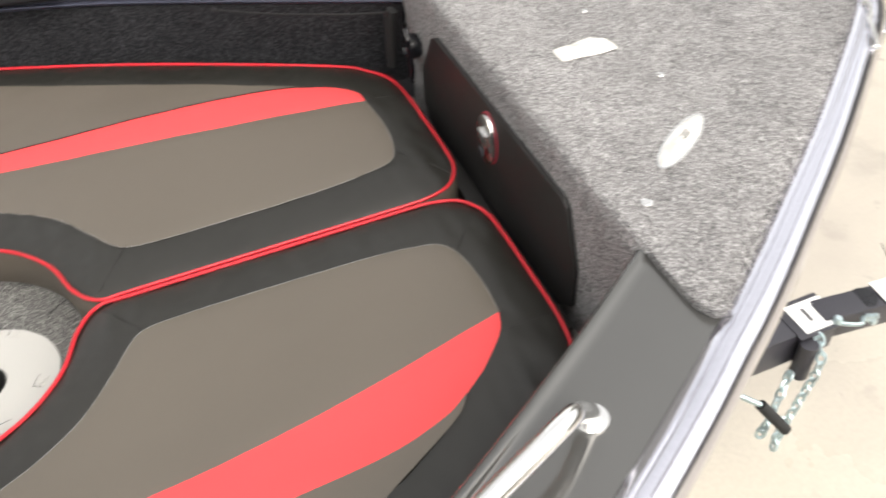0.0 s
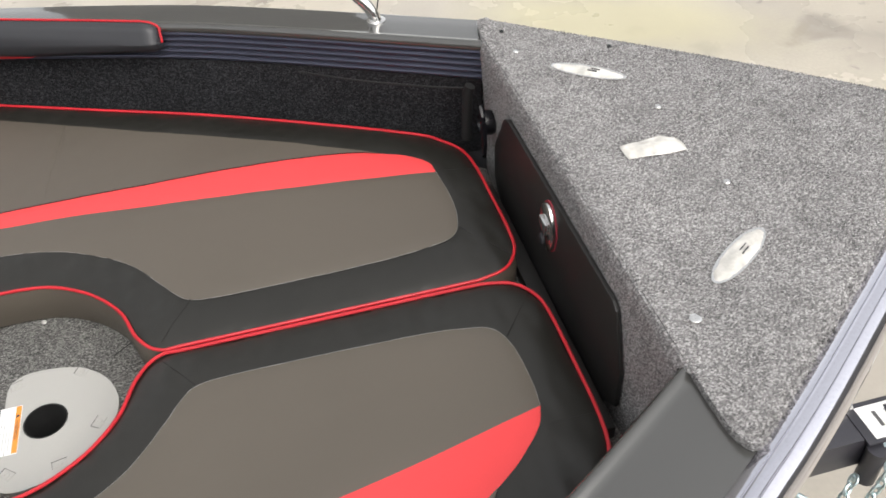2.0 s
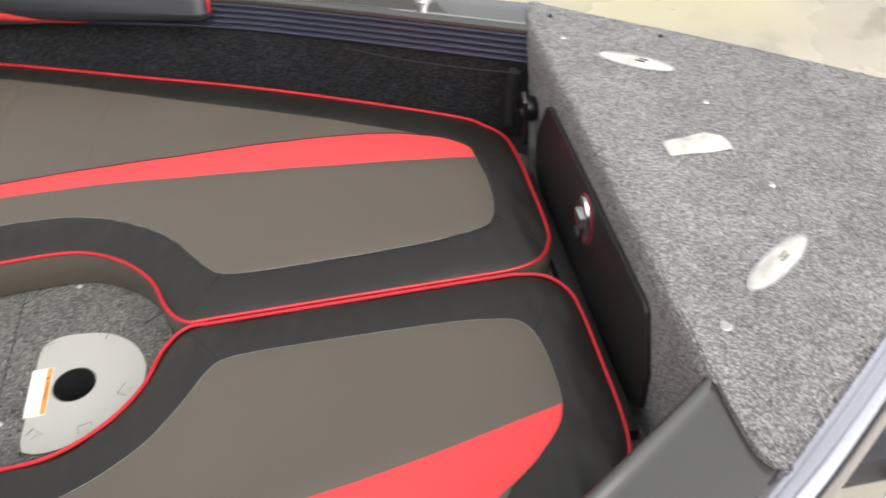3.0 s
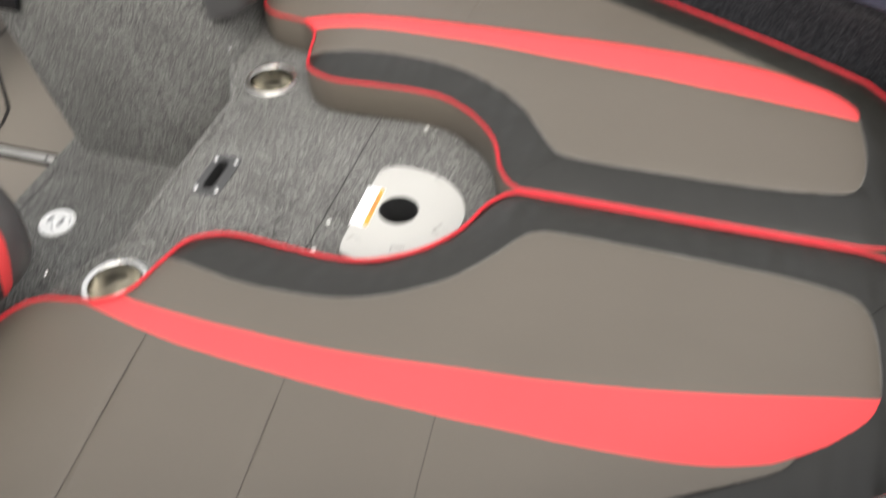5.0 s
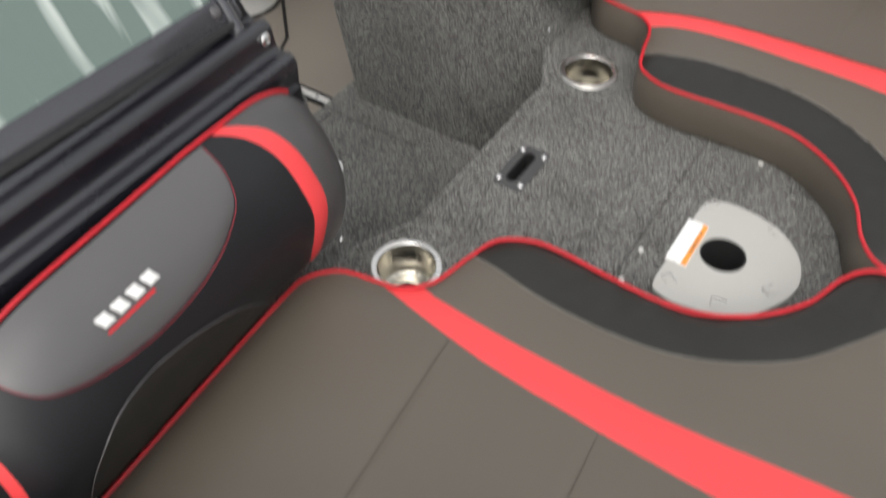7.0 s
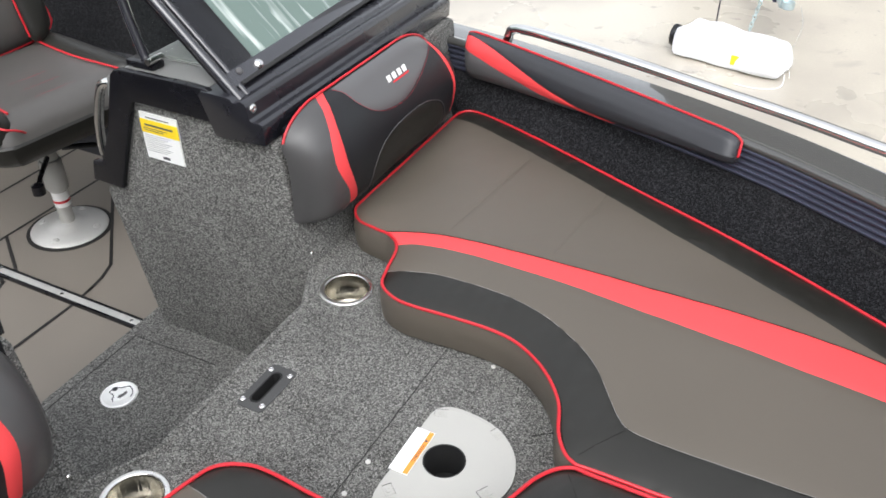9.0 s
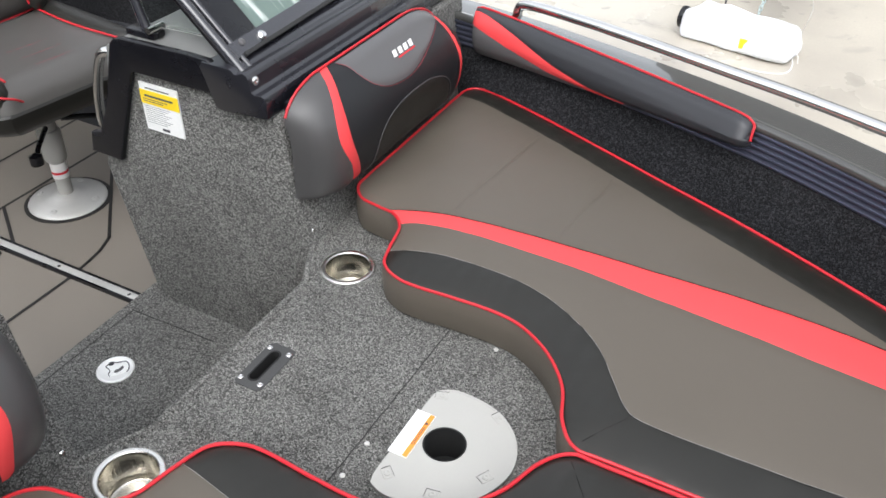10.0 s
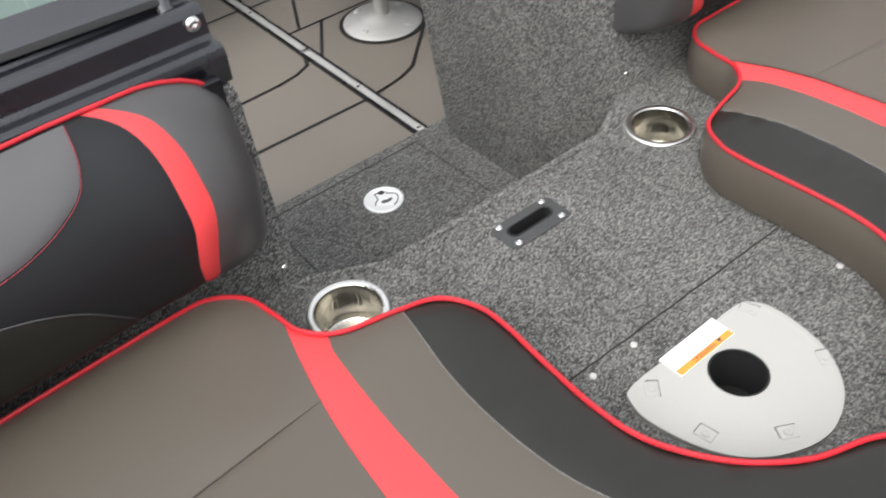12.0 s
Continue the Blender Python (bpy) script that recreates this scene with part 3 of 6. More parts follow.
# ---- inner sides and floors ----
CUSHION = [(-0.438, 0.47), (-0.434, 0.425), (-0.405, 0.392), (-0.36, 0.381), (-0.322, 0.373), (-0.290, 0.341), (-0.274, 0.278), (-0.257, 0.231), (-0.217, 0.207), (-0.175, 0.203), (-0.105, 0.208), (-0.03, 0.210), (0.026, 0.199), (0.086, 0.162), (0.131, 0.108), (0.157, 0.043), (0.19, 0.0065), (0.24, 0.0045), (0.45, 0.0045), (0.66, 0.0045), (0.715, 0.007), (0.757, 0.022), (0.782, 0.060), (0.788, 0.11), (0.788, 0.20), (0.786, 0.30), (0.775, 0.362), (0.745, 0.399), (0.70, 0.427), (0.515, 0.529), (0.29, 0.641), (0.051, 0.743), (-0.2, 0.846), (-0.33, 0.896), (-0.37, 0.909), (-0.404, 0.914), (-0.426, 0.906), (-0.437, 0.884), (-0.4385, 0.845), (-0.4385, 0.77), (-0.4385, 0.62)]
for s in (1, -1):
    bm = bmesh.new()
    rows = [[], [], [], []]
    for x, y, z in [p for p in EDGE if p[0] > -0.56]:
        inn = (y - 0.052 if x < 0.5 else y - 0.052 + (x - 0.5) * 0.09) + (0.024 if s < 0 else 0.016)
        rows[0].append(bm.verts.new((x, s * inn, -0.02)))
        rows[1].append(bm.verts.new((x, s * (inn + 0.012), 0.08)))
        rows[2].append(bm.verts.new((x, s * (y + 0.006), z - 0.074)))
        rows[3].append(bm.verts.new((x, s * (y + 0.03), z - 0.074)))
    for r1, r2 in zip(rows, rows[1:]):
        for i in range(len(r1) - 1):
            bm.faces.new((r1[i], r1[i + 1], r2[i + 1], r2[i]))
    tagged(part("side_wall", bm, WALLCARPET), "black carpeted inner side of the bow", "wall", kind="structure")
    # the cockpit's sides farther aft
    bm = bmesh.new()
    r1, r2 = [], []
    for x, y, z in [p for p in EDGE if p[0] < -0.5]:
        r1.append(bm.verts.new((x, s * (y - 0.01), -0.46)))
        r2.append(bm.verts.new((x, s * (y + 0.01), z - 0.002)))
    for i in range(len(r1) - 1):
        bm.faces.new((r1[i], r1[i + 1], r2[i + 1], r2[i]))
    tagged(part("side_wall", bm, WALLCARPET), "black carpeted inner side of the cockpit", "wall", kind="structure")

floor_poly = [(-0.413, -0.203), (-0.462, -0.300), (-0.60, -0.33), (-0.60, -0.95), (-0.20, -0.88), (0.28, -0.70), (0.50, -0.59), (0.84, -0.39), (0.84, 0.39), (0.50, 0.59), (0.28, 0.70), (-0.20, 0.88), (-0.60, 0.95), (-0.60, 0.33), (-0.467, 0.302), (-0.413, 0.195)]
tagged(part("bow_floor", holed(floor_poly, [circle(-0.363, 0.270, 0.046), circle(-0.374, -0.292, 0.046), circle(0.001, -0.027, 0.036), rounded(-0.338, -0.018, 0.016, 0.043, 0.015)], lambda p, d: (p[0], p[1], -0.003 * math.exp(-d / 0.004) + wobble(p[0], p[1], 0, 25, 0.0015))), CARPET), "charcoal speckled carpet on the raised bow floor", "floor", kind="structure")
tagged(part("step_riser", prism([(-0.4115, -0.201), (-0.4605, -0.298), (-0.4605, -0.6), (-0.452, -0.6), (-0.452, -0.300), (-0.403, -0.203), (-0.403, 0.195), (-0.457, 0.302), (-0.457, 0.6), (-0.4655, 0.6), (-0.4655, 0.300), (-0.4115, 0.193)], "z", -0.46, -0.0045), CARPET), "charcoal carpeted riser below the bow floor", "riser", kind="structure")
tagged(part("step_floor", join(box((-0.985, -0.62, -0.36), (-0.40, 0.62, -0.32), 0.006)), CARPET), "charcoal carpeted step between the consoles", "step", kind="structure")
tagged(part("step_floor_front", box((-0.992, -0.62, -0.46), (-0.975, 0.62, -0.328), 0.004), CARPET), "charcoal carpeted front of the step", "riser", kind="structure")
tagged(part("floor", box((-2.6, -1.09, -0.46), (-0.98, 1.09, -0.42), 0), VINYLFLOOR), "taupe vinyl cockpit floor with black inlaid lines", "floor", kind="structure")
tagged(part("carpet_nosing", tube([(-0.4605, -0.60, -0.0058), (-0.4605, -0.300, -0.0058), (-0.4115, -0.203, -0.0058), (-0.4115, 0.195, -0.0058), (-0.4655, 0.302, -0.0058), (-0.4655, 0.60, -0.0058)], 0.0075, 12), CARPET), "rounded carpet edge above the step", "edge", kind="structure")
# lid cut into the step: a shallow joint
for a, b in (((-0.955, -0.14), (-0.955, 0.23)), ((-0.955, 0.23), (-0.72, 0.235)), ((-0.955, -0.14), (-0.72, -0.145))):
    tagged(part("lid_joint", tube([(*a, -0.3205), (*b, -0.3205)], 0.0016, 6), GROOVE), "dark joint round the step lid", "joint", kind="structure")
for a, b in (((-0.118, -0.205), (-0.112, 0.203)), ((0.100, 0.085), (0.128, 0.105))):
    tagged(part("carpet_joint", tube([(a[0] + (b[0] - a[0]) * k / 24 + wobble(k, a[0], 3, 0.7, 0.002), a[1] + (b[1] - a[1]) * k / 24, 0.0004) for k in range(25)], 0.0011, 6), GROOVE), "dark joint in the bow floor's carpet", "joint", kind="structure")
# inlaid black lines of the cockpit floor
def floor_line(pts):
    bm = bmesh.new()
    pts = [Vector((*p, -0.4185)) for p in pts]
    for a, b in zip(pts, pts[1:]):
        d = (b - a).normalized()
        n = Vector((-d.y, d.x, 0)) * 0.005
        e = d * 0.005
        bm.faces.new([bm.verts.new(v) for v in (a - e - n, b + e - n, b + e + n, a - e + n)])
    tagged(part("floor_line", bm, GROOVE), "black line inlaid in the vinyl floor", "line", kind="structure")


# ---- bow deck ----
deck = thing("bow_deck", (1.0, 0, 0), "grey speckled carpet bow deck with a vertical front", "deck")
half = [(0.838, 0.40), (0.838, 0.45), (0.841, 0.50), (0.849, 0.524), (0.862, 0.530), (0.880, 0.519)] + [(p[0] - 0.004, p[1] - 0.004) for p in DECK_SIDE[5:0:-1]] + [(1.466, 0.040)]
outline_deck = [(x, y - trim_in(x, 1)) for x, y in half] + [(x, -y) for x, y in half[::-1]]
top_line = smooth_line(outline_deck, 5, True)
def deck_z(x):
    return 0.280 - 0.010 * (x - 0.84)
def place_deck(p, d):
    return (p[0], p[1], deck_z(p[0]) - (0.010 if p[0] > 0.87 else 0.002) * math.exp(-d / 0.005) + wobble(p[0], p[1], 0, 30, 0.0012) + wobble(p[0], p[1], 3, 120, 0.0010))
bm = fill(top_line, place_deck, 0.012)
ext = bmesh.ops.extrude_edge_only(bm, edges=[e for e in bm.edges if e.is_boundary])
for v in [g for g in ext["geom"] if isinstance(g, bmesh.types.BMVert)]:
    v.co.z -= 0.012
part("deck_carpet", bm, DECKCARPET, deck, "grey looped carpet with dark flecks")
# carpeted front of the deck, rounded at its upper edge
bm = bmesh.new()
prof = [(0.843, 0.2785), (0.835, 0.275), (0.831, 0.266), (0.829, 0.255), (0.829, 0.12), (0.830, -0.01)]
ys = [-0.44 + 0.02 * i for i in range(45)]
rows = [[bm.verts.new((x + wobble(0, y, z, 40, 0.001), max(-0.40 - (0.02 if z > .27 else 0), min(0.40 + (0.02 if z > .27 else 0), y)) * (1 if z > 0.2 else 0.93), z)) for y in ys] for x, z in prof]
for r1, r2 in zip(rows, rows[1:]):
    for i in range(len(ys) - 1):
        bm.faces.new((r1[i], r1[i + 1], r2[i + 1], r2[i]))
part("deck_front", bm, DECKCARPET, deck, "grey carpet on the deck's upright front")
# hatch panel in the front of the deck
hatch = part("hatch_panel", prism([(-0.286, 0.122), (-0.254, 0.217), (-0.240, 0.225), (0.214, 0.225), (0.232, 0.215), (0.288, 0.122), (0.288, 0.05), (0.25, 0.02), (-0.245, 0.02), (-0.284, 0.05)], "x", 0.820, 0.828, 0.002), PANELP, deck, "matt black hatch panel")
# added black strip that keeps the gap before the hatch dark
part("gap_strip", box((0.790, -0.30, -0.003), (0.8195, 0.30, 0.024), 0.003), PANELP, hatch, "black strip added to darken the gap below the hatch")
latch = part("latch", prism([(0.030 * math.cos(a) - 0.008, 0.166 + 0.045 * math.sin(a)) for a in [k * math.tau / 28 for k in range(28)]], "x", 0.812, 0.821, 0.003), CHROME, hatch, "oval polished pull latch")
part("latch_gasket", prism([(0.0318 * math.cos(a) - 0.008, 0.1665 + 0.0475 * math.sin(a)) for a in [k * math.tau / 28 for k in range(28)]], "x", 0.8185, 0.8205), STITCH, hatch, "dull red gasket round the latch")
part("latch_lever", box((0.806, -0.022, 0.160), (0.812, 0.008, 0.182), 0.002), CHROME, latch)
part("latch_keyhole", disc((0.808, -0.008, 0.145), 0.009, 0.004, 18, 0.001, pose(0, 0, 0, 0, -90, 0)), INK, latch)

def on_deck(x, y, h=0.0):
    return (x, y, deck_z(x) + h)


# screw heads in the deck
for x, y, r in ((1.036, 0.093, 0.006), (1.044, -0.117, 0.006), (0.876, 0.335, 0.006), (0.877, -0.348, 0.008), (0.875, 0.415, 0.004), (1.04, 0.300, 0.004)):
    sc = thing("deck_screw", on_deck(x, y, 0.0), "small round screw head in the deck carpet" if r > 0.005 else "small dark tack in the deck carpet", "screw", "deck screws")
    part("screw_head", lathe([(r, 0.0005), (r, 0.003), (r * 0.7, 0.0042), (r * 0.3, 0.0036)], on_deck(x, y), 18), CHROME if r > 0.005 else BLACKP, sc)

# two oval hinge plates under clear film and a wrapped strap plate
def oval_plate(x, y, ang, lx, ly):
    at = on_deck(x, y, 0.001)
    t = thing("oval_plate", at, "pearly film-covered oval plate on the deck carpet", "plate", "oval deck plates")
    m = Matrix.Translation(at) @ Matrix.Rotation(ang, 4, "Z")
    poly = [(lx * (1 if abs(math.cos(a)) < 0.97 else 0.985) * math.copysign(abs(math.cos(a)) ** 0.9, math.cos(a)), ly * math.copysign(abs(math.sin(a)) ** 1.15, math.sin(a))) for a in [k * math.tau / 48 for k in range(48)]]
    bm = fill(poly, lambda p, d: m @ Vector((p[0], p[1], 0.002 + 0.005 * (1 - math.exp(-d / 0.006)) + wobble(p[0], p[1], ang, 90, 0.0012))), 0.006)
    part("film", bm, FILMMAT, t)
    bm = prism([(px * 1.06, py * 1.14) for px, py in poly], "z", -0.001, 0.0025)
    bmesh.ops.transform(bm, matrix=m, verts=bm.verts)
    part("plate", bm, CHROME, t)
    bm = join(box((0.000, -0.005, 0.006), (0.016, -0.0035, 0.0083), 0, 1, m), box((0.004, 0.001, 0.006), (0.020, 0.0022, 0.0083), 0, 1, m))
    part("print", bm, INK, t, "small dark print")


oval_plate(0.983, -0.262, radians(34.5), 0.064, 0.0165)
oval_plate(0.9715, 0.2305, radians(-38), 0.064, 0.0165)
t = thing("strap_plate", on_deck(0.98, -0.004), "film-wrapped rectangular plate on the deck carpet", "plate")
m = Matrix.Translation(on_deck(0.98, -0.004, 0.001)) @ Matrix.Rotation(radians(-10), 4, "Z")
poly = [(-0.048, 0.007), (-0.047, -0.010), (-0.042, -0.028), (-0.01, -0.0245), (0.02, -0.0225), (0.049, -0.018), (0.050, -0.003), (0.044, 0.015), (0.030, 0.021), (0.017, 0.024), (-0.015, 0.015)]
part("film", fill(poly, lambda p, d: m @ Vector((p[0], p[1], 0.002 + 0.007 * (1 - math.exp(-d / 0.008)) + wobble(p[0], p[1], 1, 80, 0.002))), 0.005), FILMMAT, t)
bm = prism([(-0.036, 0.002), (-0.033, -0.021), (0.040, -0.014), (0.034, 0.012)], "z", -0.001, 0.004, 0.001)
bmesh.ops.transform(bm, matrix=m, verts=bm.verts)
part("plate", bm, CHROME, t)

# black bracket with a lever at the port end of the deck front
hk = thing("bracket_hook", (0.81, 0.325, 0.15), "black plastic rod holder knob on the carpeted deck front", "hook")
part("knob", lathe([(0.022, 0.0), (0.024, 0.008), (0.022, 0.022), (0.015, 0.026), (0.012, 0.018)], (0.829, 0.325, 0.150), 24, pose(0, 0, 0, 0, -90, 0)), BLACKP, hk)
part("lever", prism([(0.29, 0.125), (0.298, 0.09), (0.306, 0.125), (0.312, 0.175), (0.325, 0.188), (0.318, 0.195), (0.300, 0.180)], "x", 0.800, 0.808, 0.002), BLACKP, hk)
part("corner_post", tube([(0.79, 0.372, 0.09), (0.795, 0.375, 0.19), (0.80, 0.372, 0.205)], 0.010, 10), HOLE, hk, "black cable sleeve in the corner")
part("cable", tube(smooth_line([(0.80, 0.372, 0.20), (0.72, 0.425, 0.190), (0.60, 0.50, 0.185), (0.50, 0.565, 0.187)], 6), 0.002, 6), HOLE, hk, "thin black cable")

# ---- seat cushions ----
STRIPE_IN = [(-0.300, 0.353), (-0.25, 0.366), (-0.12, 0.374), (0.04, 0.373), (0.19, 0.360), (0.335, 0.345), (0.473, 0.327), (0.608, 0.305), (0.711, 0.284)]
STRIPE_OUT = [(-0.350, 0.379), (-0.27, 0.400), (-0.19, 0.414), (-0.10, 0.423), (0.06, 0.431), (0.21, 0.433), (0.35, 0.431), (0.49, 0.422), (0.575, 0.406), (0.615, 0.388)]
BAND_IN = [(-0.272, 0.272), (-0.16, 0.294), (-0.06, 0.297), (0.02, 0.284), (0.09, 0.252), (0.15, 0.208), (0.195, 0.150), (0.222, 0.112), (0.245, 0.092), (0.29, 0.086), (0.38, 0.086), (0.55, 0.089), (0.65, 0.099), (0.692, 0.115), (0.710, 0.160), (0.714, 0.225), (0.711, 0.284)]
BAND_OUT = [(0.615, 0.388), (0.59, 0.406), (0.50, 0.458), (0.40, 0.513), (0.28, 0.575), (0.175, 0.626), (0.06, 0.684), (-0.07, 0.739), (-0.2, 0.792), (-0.33, 0.842), (-0.438, 0.880)]
def reach(x, y, s):
    """Both cushions run out to the side walls, the starboard one under the gunwale's trim."""
    if y < edge_at(x)[0] - 0.125 or x > 0.77:
        return y
    return y + (0.018 * max(0.0, min(1.0, (0.77 - x) / 0.07)) if s > 0 else 0.026 * max(0.0, min(1.0, (0.60 - x) / 0.15)))


def aft(x, y, s):
    """The starboard cushion's aft edge runs a little forward towards the side."""
    return x + (0.026 * max(0.0, (y - 0.5) / 0.4) if s < 0 and x < -0.36 else 0.0)


OUTLINES = {s: smooth_line([(aft(x, y, s), reach(x, y, s)) for x, y in CUSHION], 6, True) for s in (1, -1)}


def cut(OUT, a, b):
    """The stretch of the cushion's outline from the point nearest a to that nearest b, going forward."""
    i = min(range(len(OUT)), key=lambda k: math.dist(OUT[k], a))
    j = min(range(len(OUT)), key=lambda k: math.dist(OUT[k], b))
    return OUT[i:j + 1] if i <= j else OUT[i:] + OUT[:j + 1]


def between(line, xa, xb):
    return [p for p in line if min(xa, xb) + 1e-4 < p[0] < max(xa, xb) - 1e-4]


def at_x(line, x):
    for a, b in zip(line, line[1:]):
        if min(a[0], b[0]) <= x <= max(a[0], b[0]) and a[0] != b[0]:
            k = (x - a[0]) / (b[0] - a[0])
            return (x, a[1] + (b[1] - a[1]) * k)
    return line[0] if abs(line[0][0] - x) < abs(line[-1][0] - x) else line[-1]


def drift(x, s):
    """The pair of cushions lies a little to starboard, but for the aft end of the port one."""
    return -0.006 + (0.007 * max(0.0, min(1.0, (0.1 - x) / 0.3)) if s > 0 else 0.0)


def cushion(s):
    OUT = OUTLINES[s]
    c = thing("bow_cushion", (0.15, s * 0.4, 0.0), "taupe and charcoal vinyl bow cushion with red stripe and piping", "cushion", "bow cushions")

    def place(p, d, groove=0.0018):
        dd = dist_to(OUT, [p])[0]
        z = 0.074 + 0.014 * (1 - math.exp(-dd / 0.045)) - groove * math.exp(-d / 0.006)
        z += wobble(p[0], p[1] * s, 0, 9, 0.0016) + wobble(p[0], p[1] * s, 5, 26, 0.0007)
        return (p[0], s * p[1] + drift(p[0], s), z)

    def creased(p, d):
        x, y, z = place(p, d)
        return (x, y, z + wobble(x * 2.4, y * 0.7, 3, 20, 0.0026) + wobble(x * 3, y, 7, 45, 0.0011))

    def sway(line):
        return [(x, y - s * 0.002 * max(0.0, min(1.0, (x + 0.27) / 0.1, (0.6 - x) / 0.3))) for x, y in line]

    # the stripe's fore end: its outer corner, rounded end and inner tip
    if s > 0:
        fore = [(0.615, 0.391), (0.662, 0.370), (0.701, 0.333), (0.707, 0.300)]
        inner = [(x, y + 0.004 * max(0.0, min(1.0, (x + 0.25) / 0.2))) for x, y in STRIPE_IN[:-2]] + [(0.608, 0.314), fore[-1]]
    else:
        fore = [(0.615, 0.378), (0.652, 0.350), (0.696, 0.304), (0.711, 0.269)]
        inner = STRIPE_IN[:-3] + [(0.473, 0.323), (0.608, 0.294), fore[-1]]
    outer = STRIPE_OUT[:-2] + [(0.575, 0.405 if s > 0 else 0.400), fore[0]]
    si, so, se = smooth_line(sway(inner), 8), smooth_line(sway(outer), 8), smooth_line(fore, 8)
    bi = smooth_line(BAND_IN[:-1] + [fore[-1]], 8)
    bo = smooth_line([(aft(x, y, s), y - (0.012 * max(0.0, 1 - abs(x - 0.12) / 0.4) if s > 0 else 0.0)) for x, y in fore[:1] + BAND_OUT[1:]], 8)
    part("stripe", fill(so + se[1:] + si[::-1][1:] + cut(OUT, so[0], si[0])[::-1][1:-1], place, 0.012), RED, c, "broad curved red stripe")
    part("inner_panel", fill(cut(OUT, si[0], bi[0]) + bi[1:] + si[::-1][1:-1], place), TAUPE, c, "smooth taupe panel")
    part("border_panel", fill(cut(OUT, bi[0], bo[-1]) + bo[::-1][1:] + se[1:] + bi[::-1][1:-1], creased, 0.010), DARK, c, "charcoal border panel")
    # five sewn sections beside the stripe
    sx, bx = [-0.220, -0.009, 0.192, 0.40], [-0.187, 0.012, 0.205, 0.405]
    for k in range(5):
        if k == 0:
            poly = cut(OUT, bo[-1], so[0]) + between(so, -0.350, sx[0]) + [at_x(so, sx[0]), at_x(bo, bx[0])] + between(bo, bx[0], bo[-1][0])
        elif k < 4:
            poly = [at_x(so, sx[k - 1])] + between(so, sx[k - 1], sx[k]) + [at_x(so, sx[k]), at_x(bo, bx[k])] + between(bo, bx[k], bx[k - 1]) + [at_x(bo, bx[k - 1])]
        else:
            poly = [at_x(so, sx[3])] + between(so, sx[3], 0.615) + [so[-1]] + between(bo, 0.615, bx[3]) + [at_x(bo, bx[3])]
        part("seat_panel", fill(poly, lambda p, d: place(p, d, 0.0005 if s < 0 else 0.0001)), TAUPE, c)
    for k in range(3 if s < 0 else 0):
        a, b = at_x(so, sx[k]), at_x(bo, bx[k])
        line = [(a[0] + (b[0] - a[0]) * i / 14, a[1] + (b[1] - a[1]) * i / 14) for i in range(15)]
        part("seam", tube([Vector(place(p, 0, 0.0006)) for p in line], 0.0005, 5), THREAD, c)
    part("edge_thread", tube([Vector(place(p, 0.0)) + Vector((0, 0, 0.0006)) for p in bi], 0.00028, 5), PALEINK, c, "pale thread along the border")
    # short seams across the border
    for a, b in ((fore[-1] if s > 0 else fore[-2], (0.786, 0.296)), ((0.705, 0.135), (0.772, 0.045)), ((0.245, 0.092), (0.195, 0.02))):
        line = [(a[0] + (b[0] - a[0]) * i / 8, a[1] + (b[1] - a[1]) * i / 8) for i in range(9)]
        part("seam", tube([Vector(place(p, 0.03)) + Vector((0, 0, 0.0001)) for p in line], 0.0006, 5), GROOVE, c)
    # boxed side
    bm = bmesh.new()
    prof = [(0.0, 0.073), (0.0035, 0.062), (0.005, 0.045), (0.004, 0.020), (0.001, 0.004), (-0.004, 0.001)]
    ring = []
    n = len(OUT)
    for o, z in prof:
        row = []
        for i in range(n):
            a, b = OUT[i - 1], OUT[(i + 1) % n]
            tx, ty = b[0] - a[0], b[1] - a[1]
            k = math.hypot(tx, ty) or 1
            row.append(bm.verts.new((OUT[i][0] + ty / k * o, s * (OUT[i][1] - tx / k * o) + drift(OUT[i][0], s), z)))
        ring.append(row)
    for r1, r2 in zip(ring, ring[1:]):
        for i in range(n):
            bm.faces.new((r1[i], r1[(i + 1) % n], r2[(i + 1) % n], r2[i]))
    part("boxing", bm, TAUPE, c, "taupe vinyl side of the cushion")
    part("piping", tube([(x, s * y + drift(x, s), 0.0755) for x, y in OUT], 0.0029, 8, True), PIPING, c, "thin red piping")


for s in (1, -1):
    cushion(s)

# ---- backrests ----
BACK_PROFILE = smooth_line([(-0.500, 0.097), (-0.462, 0.092), (-0.430, 0.103), (-0.412, 0.138), (-0.404, 0.185), (-0.410, 0.228), (-0.430, 0.270), (-0.462, 0.302), (-0.498, 0.316)], 8)
BY0, BY1 = 0.300, 0.885


